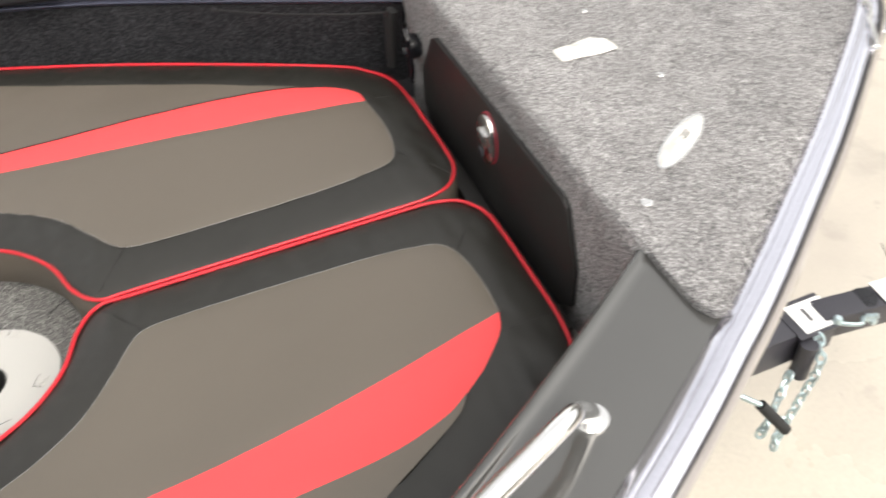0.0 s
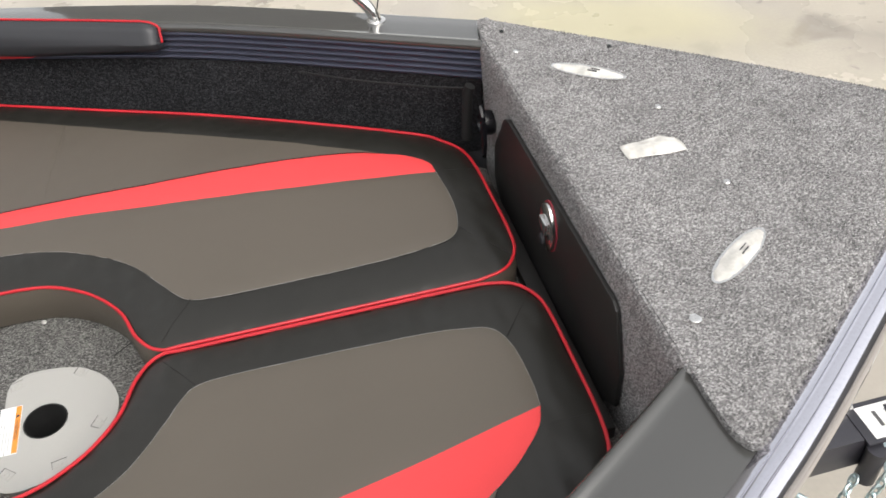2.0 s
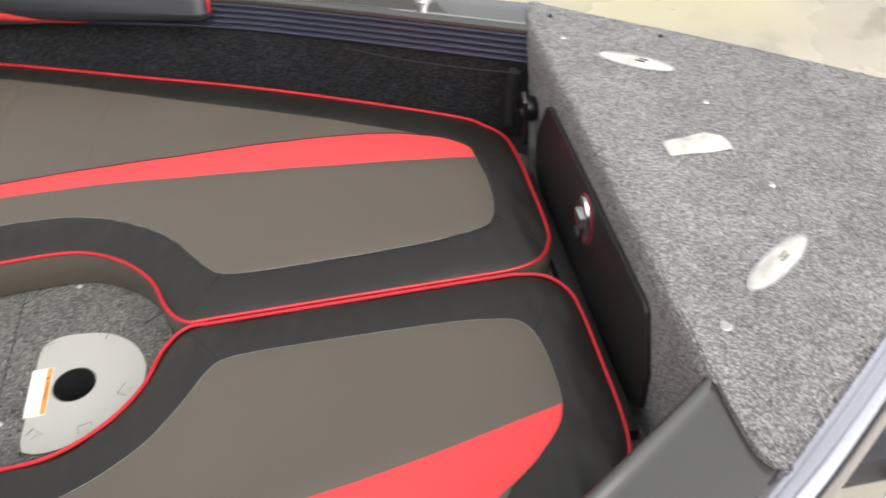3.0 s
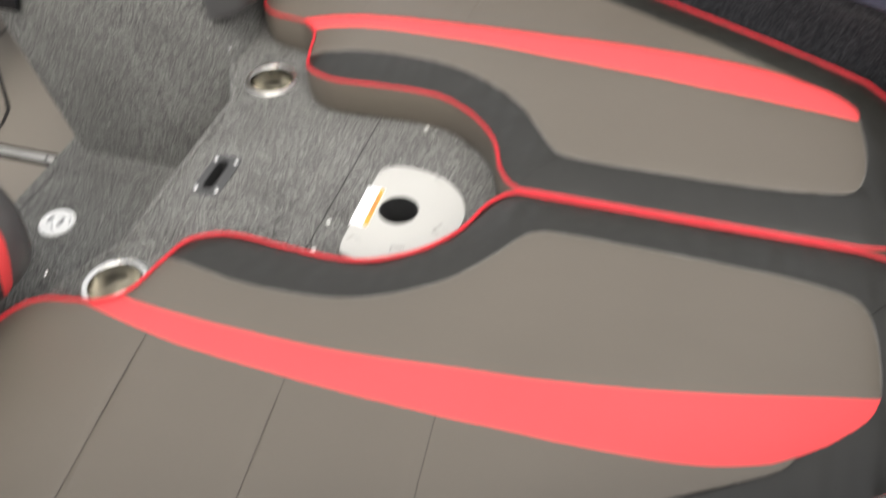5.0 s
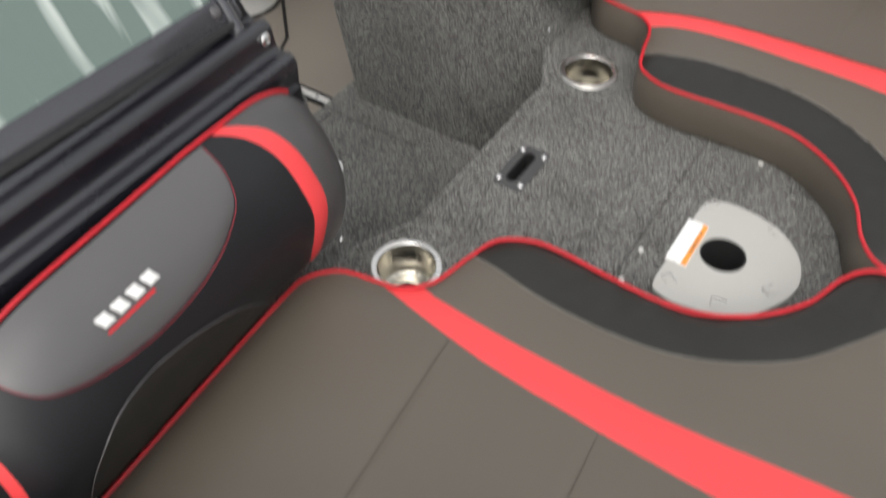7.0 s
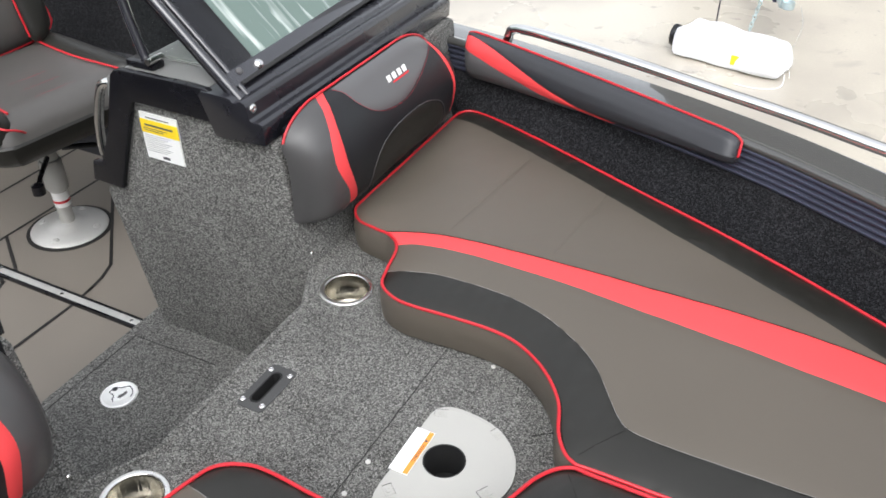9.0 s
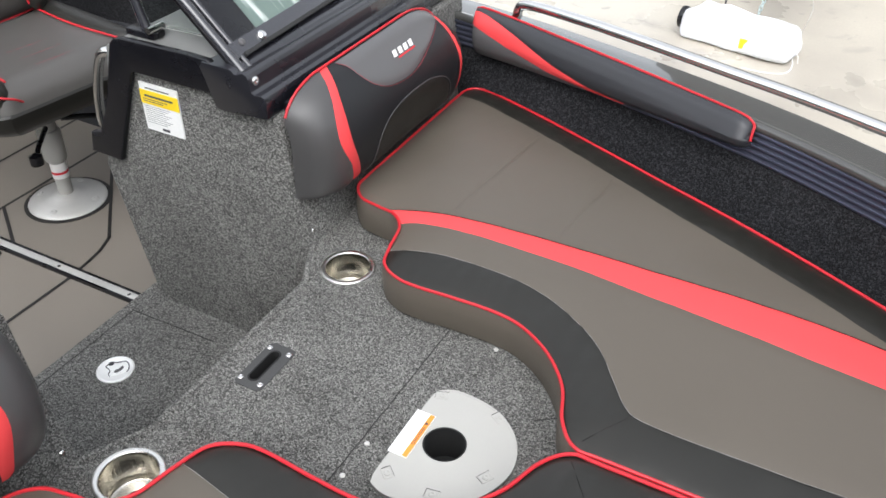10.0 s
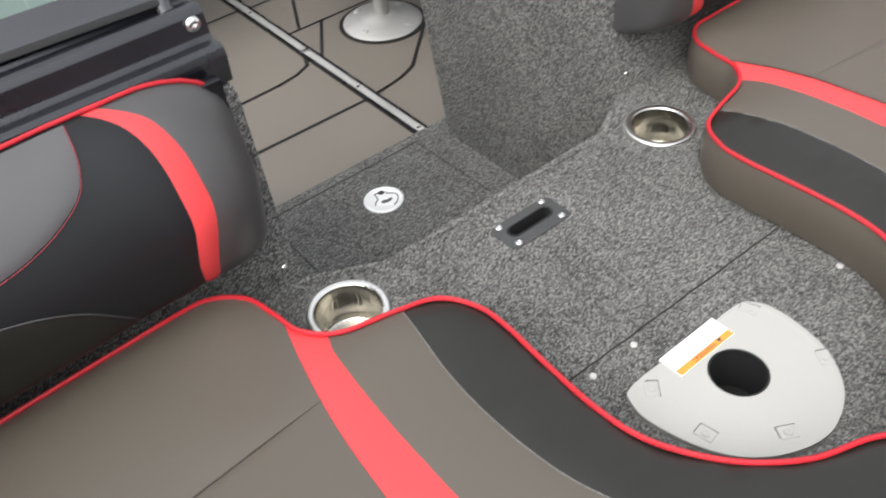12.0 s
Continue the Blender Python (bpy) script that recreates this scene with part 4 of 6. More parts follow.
def back_point(u, v):
    """u: metres to the outside from the inner end, v: 0 at the lower back edge to 1 at the upper one."""
    k = v * (len(BACK_PROFILE) - 1)
    i = min(int(k), len(BACK_PROFILE) - 2)
    f = k - i
    x = BACK_PROFILE[i][0] + (BACK_PROFILE[i + 1][0] - BACK_PROFILE[i][0]) * f
    z = BACK_PROFILE[i][1] + (BACK_PROFILE[i + 1][1] - BACK_PROFILE[i][1]) * f
    y = BY0 + u
    L = BY1 - BY0
    e = min(u, L - u)
    r = 0.075
    q = max(0.0, min(1.0, e / r))
    puff = math.sqrt(max(0.0, 1 - (1 - q) ** 2))
    if u < r:
        puff, y = math.sin(q * math.pi / 2), BY0 + r * (1 - math.cos(q * math.pi / 2))
    zc = 0.20
    # the upper outer corner falls away in a long curve
    sag = 0.0
    if u > L - 0.17:
        sag = (u - (L - 0.17)) / 0.17
    z = zc + (z - zc) * ((0.80 + 0.20 * puff) if z > zc else (0.94 + 0.06 * puff))
    if z > zc:
        z = zc + (z - zc) * (1 - 0.55 * sag ** 2.2)
    if z > zc and u < 0.10:
        z = zc + (z - zc) * (1 - 0.42 * ((0.10 - u) / 0.10) ** 2)
    x = -0.50 + (x + 0.50) * (0.12 + 0.88 * puff)
    return x, y, z


def backrest(s):
    c = thing("backrest_cushion", (-0.47, s * 0.6, 0.09), "padded charcoal vinyl backrest with red stripes and emblem", "cushion", "bow backrests")
    L = BY1 - BY0

    def sit(q):
        """The starboard one sits a little lower and farther out."""
        return q if s > 0 else (q[0] + 0.024 * max(0.0, (q[1] - 0.5) / 0.385) - 0.006 * max(0.0, min(1.0, (q[2] - 0.20) / 0.06)), q[1] + 0.022 * max(0.0, 1 - (q[1] - BY0) / 0.3), 0.20 + (q[2] - 0.20) * (0.985 if q[2] > 0.20 else 1.0))

    def placer(lift):
        def place(p, d):
            x, y, z = sit(back_point(p[0], p[1] / 0.42))
            x2 = x + lift - 0.0022 * math.exp(-d / 0.005)
            return (x2 + wobble(y * s, z, 1, 12, 0.0012), s * y, z + lift * 0.4)
        return place
    V = 0.42
    # red stripes slant across near both ends
    def strip(u0, u1, w):
        a = [(u1 + (u0 - u1) * (1 - k / 10) - 0.004 * math.sin(k / 10 * math.pi), V * (1 - k / 10)) for k in range(11)]
        return a, [(q[0] + w, q[1]) for q in a]

    def curved(vs, us):
        return [(u, V * v) for v, u in smooth_line(list(zip(vs, us)), 4)[::-1]]
    if s > 0:
        a1 = curved([0, 0.15, 0.35, 0.56, 0.76, 0.92, 1], [0.120, 0.112, 0.080, 0.058, 0.068, 0.098, 0.116])
        b1 = curved([0, 0.15, 0.35, 0.54, 0.73, 0.90, 1], [0.146, 0.138, 0.105, 0.078, 0.086, 0.116, 0.140])
    else:
        a1 = curved([0, 0.23, 0.37, 0.55, 0.65, 0.74, 0.81, 0.88, 0.94, 1], [0.092, 0.096, 0.095, 0.084, 0.084, 0.086, 0.092, 0.102, 0.120, 0.143])
        b1 = curved([0, 0.20, 0.36, 0.53, 0.63, 0.72, 0.80, 0.88, 0.95, 1], [0.112, 0.114, 0.120, 0.113, 0.113, 0.114, 0.118, 0.128, 0.144, 0.162])
    a2, b2 = strip(L - 0.085, L - 0.045, 0.018) if s > 0 else strip(L - 0.040, L - 0.020, 0.010)
    def dense(poly, step=0.012):
        out = []
        for a, b in zip(poly, poly[1:] + poly[:1]):
            n = max(1, int(math.dist(a, b) / step))
            out += [(a[0] + (b[0] - a[0]) * k / n, a[1] + (b[1] - a[1]) * k / n) for k in range(n)]
        return out

    part("end_panel", fill(dense([(0, V)] + [(0, V * (1 - k / 12)) for k in range(1, 12)] + [(0, 0)] + a1[::-1]), placer(0)), ENDGREY, c, "dark grey end panel")
    part("red_stripe", fill(a1 + b1[::-1], placer(0), 0.01), RED, c)
    part("centre_panel", fill(dense(b1 + a2[::-1]), placer(0)), BACKCHAR, c, "charcoal centre panel")
    part("red_stripe", fill(a2 + b2[::-1], placer(0), 0.01), RED, c)
    part("end_panel", fill(dense(b2 + [(L, V * k / 12) for k in range(13)]), placer(0)), BACKCHAR, c)
    # grey headrest shape and the lower half-round patch
    if s > 0:
        top = [(0.158, 0.985), (0.168, 0.92), (0.174, 0.83), (0.197, 0.74), (0.24, 0.68), (0.315, 0.66), (0.385, 0.71), (0.45, 0.79), (0.50, 0.88), (0.515, 0.985)]
        low = [(0.156, 0.12), (0.158, 0.30), (0.168, 0.43), (0.20, 0.51), (0.25, 0.555), (0.32, 0.565), (0.39, 0.545), (0.45, 0.46), (0.48, 0.32), (0.485, 0.12)]
    else:
        top = [(0.180, 0.985), (0.185, 0.89), (0.192, 0.82), (0.207, 0.755), (0.245, 0.695), (0.30, 0.658), (0.37, 0.648), (0.44, 0.685), (0.485, 0.76), (0.505, 0.88), (0.50, 0.985)]
        low = [(0.19, 0.10), (0.203, 0.25), (0.24, 0.40), (0.285, 0.49), (0.335, 0.545), (0.39, 0.575), (0.44, 0.56), (0.475, 0.50), (0.505, 0.38), (0.512, 0.18), (0.51, 0.10)]
    sm = smooth_line([(u, V * v) for u, v in top], 6)
    part("headrest_panel", fill(dense(sm), placer(0.0016), 0.010), GREYV, c, "smooth grey shaped upper panel")
    part("stitching", tube([Vector(placer(0.0022)(p, 0.02)) for p in sm], 0.0004, 5), STITCH, c, "red stitched edge")
    sm = smooth_line([(u, V * v) for u, v in low], 6)
    part("lumbar_panel", fill(dense(sm), placer(0.0012), 0.010), DARK, c, "charcoal half-round lower panel")
    part("stitching", tube([Vector(placer(0.0017)(p, 0.02)) for p in sm], 0.0007, 5), GREYV, c)
    # emblem drawn as plain bars
    EU, EV = (0.287, V * 0.782) if s > 0 else (0.330, V * 0.750)
    for k in range(4):
        u0, v0 = EU + 0.0205 * k, V * (0.80 if s > 0 else 0.772)
        q = [(u0, v0), (u0 + 0.014, v0), (u0 + 0.019, v0 + 0.0165), (u0 + 0.005, v0 + 0.0165)]
        part("emblem_bar", fill(q, placer(0.0052), 0.006), WHITEP, c, "white emblem bar")
    part("emblem_bar", fill([(EU + 0.012, EV), (EU + 0.076, EV), (EU + 0.078, EV + 0.0045), (EU + 0.014, EV + 0.0045)], placer(0.0052), 0.006), REDINK, c, "thin red emblem bar")
    # piping along the upper edge and down the outer end
    line = [back_point(0.012 + (L - 0.02) * k / 40, 1.0) for k in range(41)]
    line += [back_point(L - 0.006, 1.0 - 0.75 * k / 12) for k in range(1, 13)]
    part("piping", tube([(x - 0.001, s * y, z + 0.002) for x, y, z in map(sit, line)], 0.0026, 8), PIPING, c, "thin red piping")
    part("back_board", box((-0.516, min(s * (BY0 + 0.02), s * (BY1 - 0.03)), 0.10), (-0.499, max(s * (BY0 + 0.02), s * (BY1 - 0.03)), 0.29), 0.004), BLACKP, c)


for s in (1, -1):
    backrest(s)


# ---- side bolsters on the gunwales ----
def bolster(s):
    c = thing("side_bolster", (-0.1, s * 0.85, 0.18), "long charcoal vinyl side bolster with a tapering red stripe", "bolster", "side bolsters")
    X0, X1 = (-0.440, 0.248) if s > 0 else (-0.425, 0.252)

    def point(u, v):
        x = X0 + u
        y, z = edge_at(x)
        L = X1 - X0
        q0 = min(1.0, u / 0.03)
        q = min(1.0, (L - u) / 0.035)
        puff = math.sqrt(max(0, 1 - (1 - q) ** 2)) * (0.6 + 0.4 * math.sqrt(max(0, 1 - (1 - q0) ** 2)))
        k = u / L
        H = 0.100 - 0.055 * k
        prof = [(-0.002, 0.012), (-0.010, 0.014), (-0.024, 0.007), (-0.036, -0.013), (-0.041, -H * 0.45), (-0.037, -H * 0.74), (-0.023, -H * 0.95), (0.004, -H)]
        f = v * (len(prof) - 1)
        i = min(int(f), len(prof) - 2)
        f -= i
        o = prof[i][0] + (prof[i + 1][0] - prof[i][0]) * f
        h = prof[i][1] + (prof[i + 1][1] - prof[i][1]) * f
        o = 0.006 + (o - 0.006) * (0.2 + 0.8 * puff) * (1.0 if s > 0 else 1.45)
        hc = -0.04
        h = hc + (h - hc) * (0.55 + 0.45 * puff)
        return x, s * (y + o), z + h + (0.027 * (1 - k) ** 1.3 if s > 0 else 0.0)

    S = 0.2
    L = X1 - X0

    def place(p, d):
        x, y, z = point(p[0], p[1] / S)
        y += s * 0.002 * math.exp(-d / 0.004)
        return (x + wobble(x, y, z, 14, 0.0008), y, z)
    up = smooth_line([(0.0, S * 0.22), (0.10, S * 0.37), (0.22, S * 0.56), (0.34, S * 0.74), (0.46, S * 0.88), (0.54, S * 0.95), (0.63, S * 0.985)], 8)
    lo = smooth_line([(0.0, S * 0.46), (0.10, S * 0.57), (0.22, S * 0.71), (0.34, S * 0.85), (0.46, S * 0.955), (0.54, S * 0.98), (0.63, S * 0.985)], 8)
    part("upper_panel", fill([(L * k / 24, 0) for k in range(25)] + [(L, S * k / 8) for k in range(1, 9)] + [(L - (L - 0.65) * k / 8, S) for k in range(1, 9)] + up[::-1], place, 0.009), BOLSTERV, c, "charcoal upper panel")
    part("red_stripe", fill(up + lo[::-1][1:], place, 0.010), RED, c)
    part("lower_panel", fill(lo + [(0.65, S)] + [(0.65 * (1 - k / 16), S) for k in range(1, 17)], place, 0.012), GREYV, c, "grey lower panel")
    line = [point((L - 0.02) * k / 40, 0.03) for k in range(41)]
    if s > 0:
        line += [point(L - 0.02 + 0.018 * math.sin(k * math.pi / 16), 0.03 + 0.16 * (1 - math.cos(k * math.pi / 16))) for k in range(1, 9)]
        line += [point(L - 0.002, 0.19 + 0.40 * k / 6) for k in range(1, 7)]
    part("piping", tube([(x + 0.001, y, z + 0.002) for x, y, z in line], 0.0026, 8), PIPING, c, "thin red piping")


for s in (1, -1):
    bolster(s)


# ---- fittings in the bow floor ----
def cup_holder(x, y):
    c = thing("cup_holder", (x, y, 0), "stainless steel drop-in cup holder set in the carpet", "cup holder", "cup holders")
    part("cup", lathe([(0.0426, 0.0026), (0.0418, -0.002), (0.0410, -0.058)], (x, y, 0), 64, cap=False), CUPSTEEL, c, "spun steel wall with dark reflections put into its colour")
    part("rim", lathe([(0.0525, 0.0005), (0.0523, 0.0024), (0.0512, 0.0036), (0.0495, 0.0041), (0.0450, 0.0041), (0.0434, 0.0036), (0.0425, 0.0024), (0.0425, 0.0005), (0.0525, 0.0005)], (x, y, 0), 64, cap=False), CUPRIM, c, "flat steel rim with the sky's reflection put into its colour")
    part("cup_floor", lathe([(0.0412, -0.0560), (0.0390, -0.0578), (0.0330, -0.0580), (0.0310, -0.0545), (0.0185, -0.0545), (0.0170, -0.0600)], (x, y, 0), 48, cap=False), CUPSTEEL, c, "bright dished cup floor")
    part("drain", disc((x, y, -0.0605), 0.018, 0.002, 24), HOLE, c, "dark drain hole")


for x, y in ((-0.363, 0.270), (-0.374, -0.292)):
    cup_holder(x, y)

slot = thing("slot_plate", (-0.338, -0.018, 0), "black recessed handle plate with four screws in the carpet", "plate")
def ring_plate(outer, inner, z0, z1):
    """A plate with a hole; outer and inner loops have the same number of points."""
    bm = bmesh.new()
    n = len(outer)
    L = [[bm.verts.new((x, y, z)) for x, y in loop] for loop, z in ((outer, z0), (outer, z1), (inner, z1), (inner, z0))]
    for a in range(3):
        for i in range(n):
            bm.faces.new((L[a][i], L[a][(i + 1) % n], L[a + 1][(i + 1) % n], L[a + 1][i]))
    return bm


SX, SY = -0.338, -0.018
part("frame", ring_plate(rounded(SX, SY, 0.0265, 0.053, 0.010), rounded(SX - 0.002, SY, 0.0105, 0.038, 0.0102), -0.001, 0.0018), FRAMEGREY, slot, "matt black frame")
part("recess", join(ring_plate(rounded(SX - 0.002, SY, 0.011, 0.0385, 0.0106), rounded(SX - 0.002, SY, 0.0085, 0.035, 0.0083), -0.03, 0.0025), box((SX - 0.02, SY - 0.045, -0.034), (SX + 0.02, SY + 0.045, -0.030), 0)), HOLE, slot, "dark recess")
for dx, dy in ((-0.0195, 0.038), (0.0195, 0.038), (0.0195, -0.040), (-0.0195, -0.040)):
    part("screw", lathe([(0.0052, 0.0025), (0.0052, 0.0042), (0.003, 0.0055), (0.0012, 0.0045)], (SX + dx, SY + dy, 0), 16), CHROME, slot)

plate = thing("floor_plate", (0.0, -0.031, 0), "light grey plastic access plate with a round hole", "plate")
PL = [(x, y + 0.004) for x, y in smooth_line([(-0.064, -0.130), (-0.063, -0.04), (-0.062, 0.045), (-0.052, 0.066), (-0.025, 0.076), (0.028, 0.071), (0.068, 0.052), (0.098, 0.018), (0.111, -0.030), (0.098, -0.078), (0.070, -0.116), (0.03, -0.140), (-0.02, -0.152), (-0.050, -0.148)], 6, True)]
hole_c, hole_r = (0.001, -0.027), 0.0335
n = len(PL)
ang = [math.atan2(p[1] - hole_c[1], p[0] - hole_c[0]) for p in PL]
part("cover", ring_plate(PL, [(hole_c[0] + hole_r * math.cos(a), hole_c[1] + hole_r * math.sin(a)) for a in ang], 0.001, 0.006), GREYP, plate)
part("rim", ring_plate([(p[0] * 1.0, p[1]) for p in PL], [(p[0] * 0.96, (p[1] + 0.027) * 0.965 - 0.027) for p in PL], 0.0, 0.0066), GREYP, plate)
part("throat", join(ring_plate([(hole_c[0] + 0.034 * math.cos(k * math.tau / 36), hole_c[1] + 0.034 * math.sin(k * math.tau / 36)) for k in range(36)], [(hole_c[0] + 0.031 * math.cos(k * math.tau / 36), hole_c[1] + 0.031 * math.sin(k * math.tau / 36)) for k in range(36)], -0.06, 0.0056), disc((hole_c[0], hole_c[1], -0.062), 0.034, 0.004, 36)), HOLE, plate, "black round hole")
for x, y, a in ((-0.048, 0.058, 20), (0.051, 0.058, -30), (0.082, -0.054, 60), (-0.047, -0.114, -40), (0.028, -0.117, 10)):
    m = Matrix.Translation((x, y, 0.006)) @ Matrix.Rotation(radians(a), 4, "Z")
    part("screw_pocket", box((-0.010, -0.008, -0.0002), (0.010, 0.008, 0.0012), 0.0008, 1, m), GREYP, plate)
    part("screw", lathe([(0.0055, 0.001), (0.0055, 0.0022), (0.003, 0.003), (0.001, 0.0022)], (x, y, 0.006), 14), GREYP, plate)
    part("pocket_edge", join(box((-0.0105, 0.0078, 0.0002), (0.0105, 0.0083, 0.0013), 0, 1, m), box((-0.0110, -0.006, 0.0002), (-0.0105, 0.0083, 0.0013), 0, 1, m)), GREYV, plate)
lab = part("warning_label", box((-0.068, -0.078, 0.0062), (-0.036, 0.014, 0.0072), 0), WHITEP, plate, "white warning label with an orange band", smooth=False)
part("label_band", box((-0.0445, -0.077, 0.0071), (-0.0365, 0.013, 0.0076), 0), ORANGE, lab, "orange band", smooth=False)
for k in range(4):
    part("print_bar", box((-0.064 + 0.0045 * k, -0.078 + 0.006 * (k % 2), 0.0071), (-0.0632 + 0.0045 * k, -0.006 - 0.012 * (k % 3), 0.0075), 0), PALEINK, lab, smooth=False)
fc = bpy.data.curves.new("word", "FONT")
fc.body, fc.size, fc.extrude = "WARNING", 0.0078, 0.0001
word = new("word", fc)
bpy.context.view_layer.update()
me = bpy.data.meshes.new_from_object(word.evaluated_get(bpy.context.evaluated_depsgraph_get()))
bpy.data.objects.remove(word)
me.transform(Matrix.Translation((-0.0432, -0.014, 0.0078)) @ Matrix.Rotation(-math.pi / 2, 4, "Z"))
bm = bmesh.new()
bm.from_mesh(me)
part("printed_word", bm, INK, lab, "dark printed word on the orange band", smooth=False)
part("warning_sign", prism([(-0.0432, -0.010), (-0.0372, -0.0065), (-0.0432, -0.003)], "z", 0.0075, 0.0079), INK, lab, "small dark triangle", smooth=False)
for x, y in ((-0.104, -0.078), (-0.104, -0.145), (-0.02, 0.20)):
    sc = thing("floor_screw", (x, y, 0), "small screw head in the bow floor carpet", "screw", "floor screws")
    part("screw_head", lathe([(0.0042, 0.0), (0.0042, 0.002), (0.003, 0.0030), (0.001, 0.0026)], (x, y, 0), 14), SATIN, sc)

hl = thing("step_latch", (-0.846, 0.064, -0.32), "round polished steel latch set in the carpeted step", "latch")
part("ring", lathe([(0.040, 0.0), (0.040, 0.003), (0.037, 0.0048), (0.033, 0.004), (0.031, 0.0025), (0.002, 0.0025)], (-0.846, 0.064, -0.32), 40), LATCHSTEEL, hl)
LX, LY, LZ = -0.846, 0.064, -0.3173
part("pull", prism([(LX + a, LY + b) for a, b in ((0.004, -0.020), (-0.004, -0.010), (-0.018, -0.005), (-0.020, 0.010), (-0.010, 0.014), (0.000, 0.025), (0.012, 0.022), (0.022, 0.012), (0.024, 0.004), (0.014, -0.012))], "z", LZ - 0.0005, LZ + 0.0012, 0.0004), LATCHSTEEL, hl, "polished swinging pull")
part("pull_gap", tube(smooth_line([(LX + a, LY + b, LZ + 0.0004) for a, b in ((0.005, -0.023), (-0.003, -0.018), (-0.006, -0.010), (-0.013, -0.007), (-0.024, -0.005), (-0.024, 0.004), (-0.022, 0.013), (-0.012, 0.016), (-0.005, 0.023), (0.001, 0.029), (0.013, 0.026), (0.024, 0.015), (0.027, 0.006))], 5), 0.0011, 6), INK, hl, "dark gap round the pull")
part("finger_hole", prism(smooth_line([(LX + a, LY + b) for a, b in ((0.004, -0.010), (0.002, -0.003), (0.006, 0.004), (0.006, 0.015), (0.013, 0.012), (0.014, 0.003), (0.011, -0.008))], 4, True), "z", LZ + 0.0010, LZ + 0.0016), GREYV, hl, "dull grey finger hollow")
part("keyhole", disc((LX - 0.019, LY + 0.007, LZ + 0.0010), 0.006, 0.0012, 16), INK, hl)


# ---- consoles, windshields ----
def console(s):
    c = thing("console", (-0.75, s * 0.65, -0.42), "carpeted boat console with a black moulded cap", "console", "consoles")
    Y0, Y1 = 0.300, 1.03
    aisle = [(-0.462, 0.0), (-0.490, 0.10), (-0.512, 0.262), (-0.88, 0.315), (-1.005, 0.03), (-0.93, -0.33), (-0.93, -0.45), (-0.47, -0.45)]
    bm = prism(aisle, "y", s * Y0, s * Y1, 0.008)
    part("body", bm, CARPET, c, "charcoal carpeted body")
    # black cap: edging on the aisle face, with a foot at its aft end
    E0 = 0.282 if s > 0 else 0.298
    band = [(-0.618, 0.286), (-0.618, 0.338), (-0.652, 0.354), (-0.70, 0.3555), (-0.862, 0.352), (-0.880, 0.347), (-0.893, 0.335), (-0.942, 0.196), (-0.982, 0.118), (-1.010, 0.113), (-1.021, 0.064), (-0.936, 0.062), (-0.9345, 0.072), (-0.853, 0.280), (-0.846, 0.286)]
    part("edge_cap", prism(band, "y", s * (E0 + 0.004), s * (E0 + 0.018), 0.0035, 3), BLACKP, c, "black moulded edge cap")
    # stepped moulding under the windshield: lip, upright face, top with two low ridges
    mould = [(-0.620, 0.262), (-0.524, 0.268), (-0.5225, 0.300), (-0.526, 0.309), (-0.533, 0.312), (-0.547, 0.3105), (-0.5535, 0.3145), (-0.557, 0.338), (-0.561, 0.345), (-0.568, 0.3475), (-0.576, 0.346), (-0.581, 0.342), (-0.588, 0.342), (-0.592, 0.347), (-0.600, 0.349), (-0.660, 0.350), (-0.667, 0.34), (-0.64, 0.262)]
    part("moulding", prism(mould, "y", s * E0, s * Y1, 0.0012), MOULDP, c, "black stepped moulding")
    part("dash_top", prism([(-0.655, 0.3525), (-0.862, 0.3505), (-0.92, 0.32), (-0.93, 0.27), (-0.63, 0.28)], "y", s * (E0 + 0.017), s * Y1, 0.006), DASHGREY, c, "dark grey dashboard top")
    part("dash_panel", prism([(-0.672, 0.352), (-0.690, 0.362), (-0.838, 0.362), (-0.856, 0.350), (-0.84, 0.34), (-0.68, 0.34)], "y", s * (E0 + 0.085), s * (Y1 - 0.08), 0.006, 3), DASHGREY, c, "raised dark grey dashboard panel")
    part("cap_screw", lathe([(0.0085, 0.0), (0.0085, 0.0025), (0.0065, 0.0045), (0.003, 0.005), (0.001, 0.0035)], (-0.5555, s * (E0 + 0.016), 0.331), 18, pose(0, 0, 0, 0, 80, 0)), CHROME, c)
    part("side_screw", lathe([(0.0045, 0), (0.0045, 0.002), (0.003, 0.0035), (0.001, 0.003)], (-0.4685, s * (0.309 if s > 0 else 0.320), 0.028), 14, pose(0, 0, 0, 0, 75, 0)), CHROME, c)
    # grab handle on the aft edge
    hd = tube(smooth_line([(-0.905, s * 0.315, 0.296), (-0.935, s * 0.312, 0.300), (-0.958, s * 0.31, 0.28), (-0.985, s * 0.31, 0.205), (-0.995, s * 0.31, 0.135), (-0.985, s * 0.312, 0.105), (-0.965, s * 0.315, 0.095)], 6), 0.010, 12)
    part("grab_handle", hd, TUBESTEEL, c, "stainless steel grab handle")
    return c


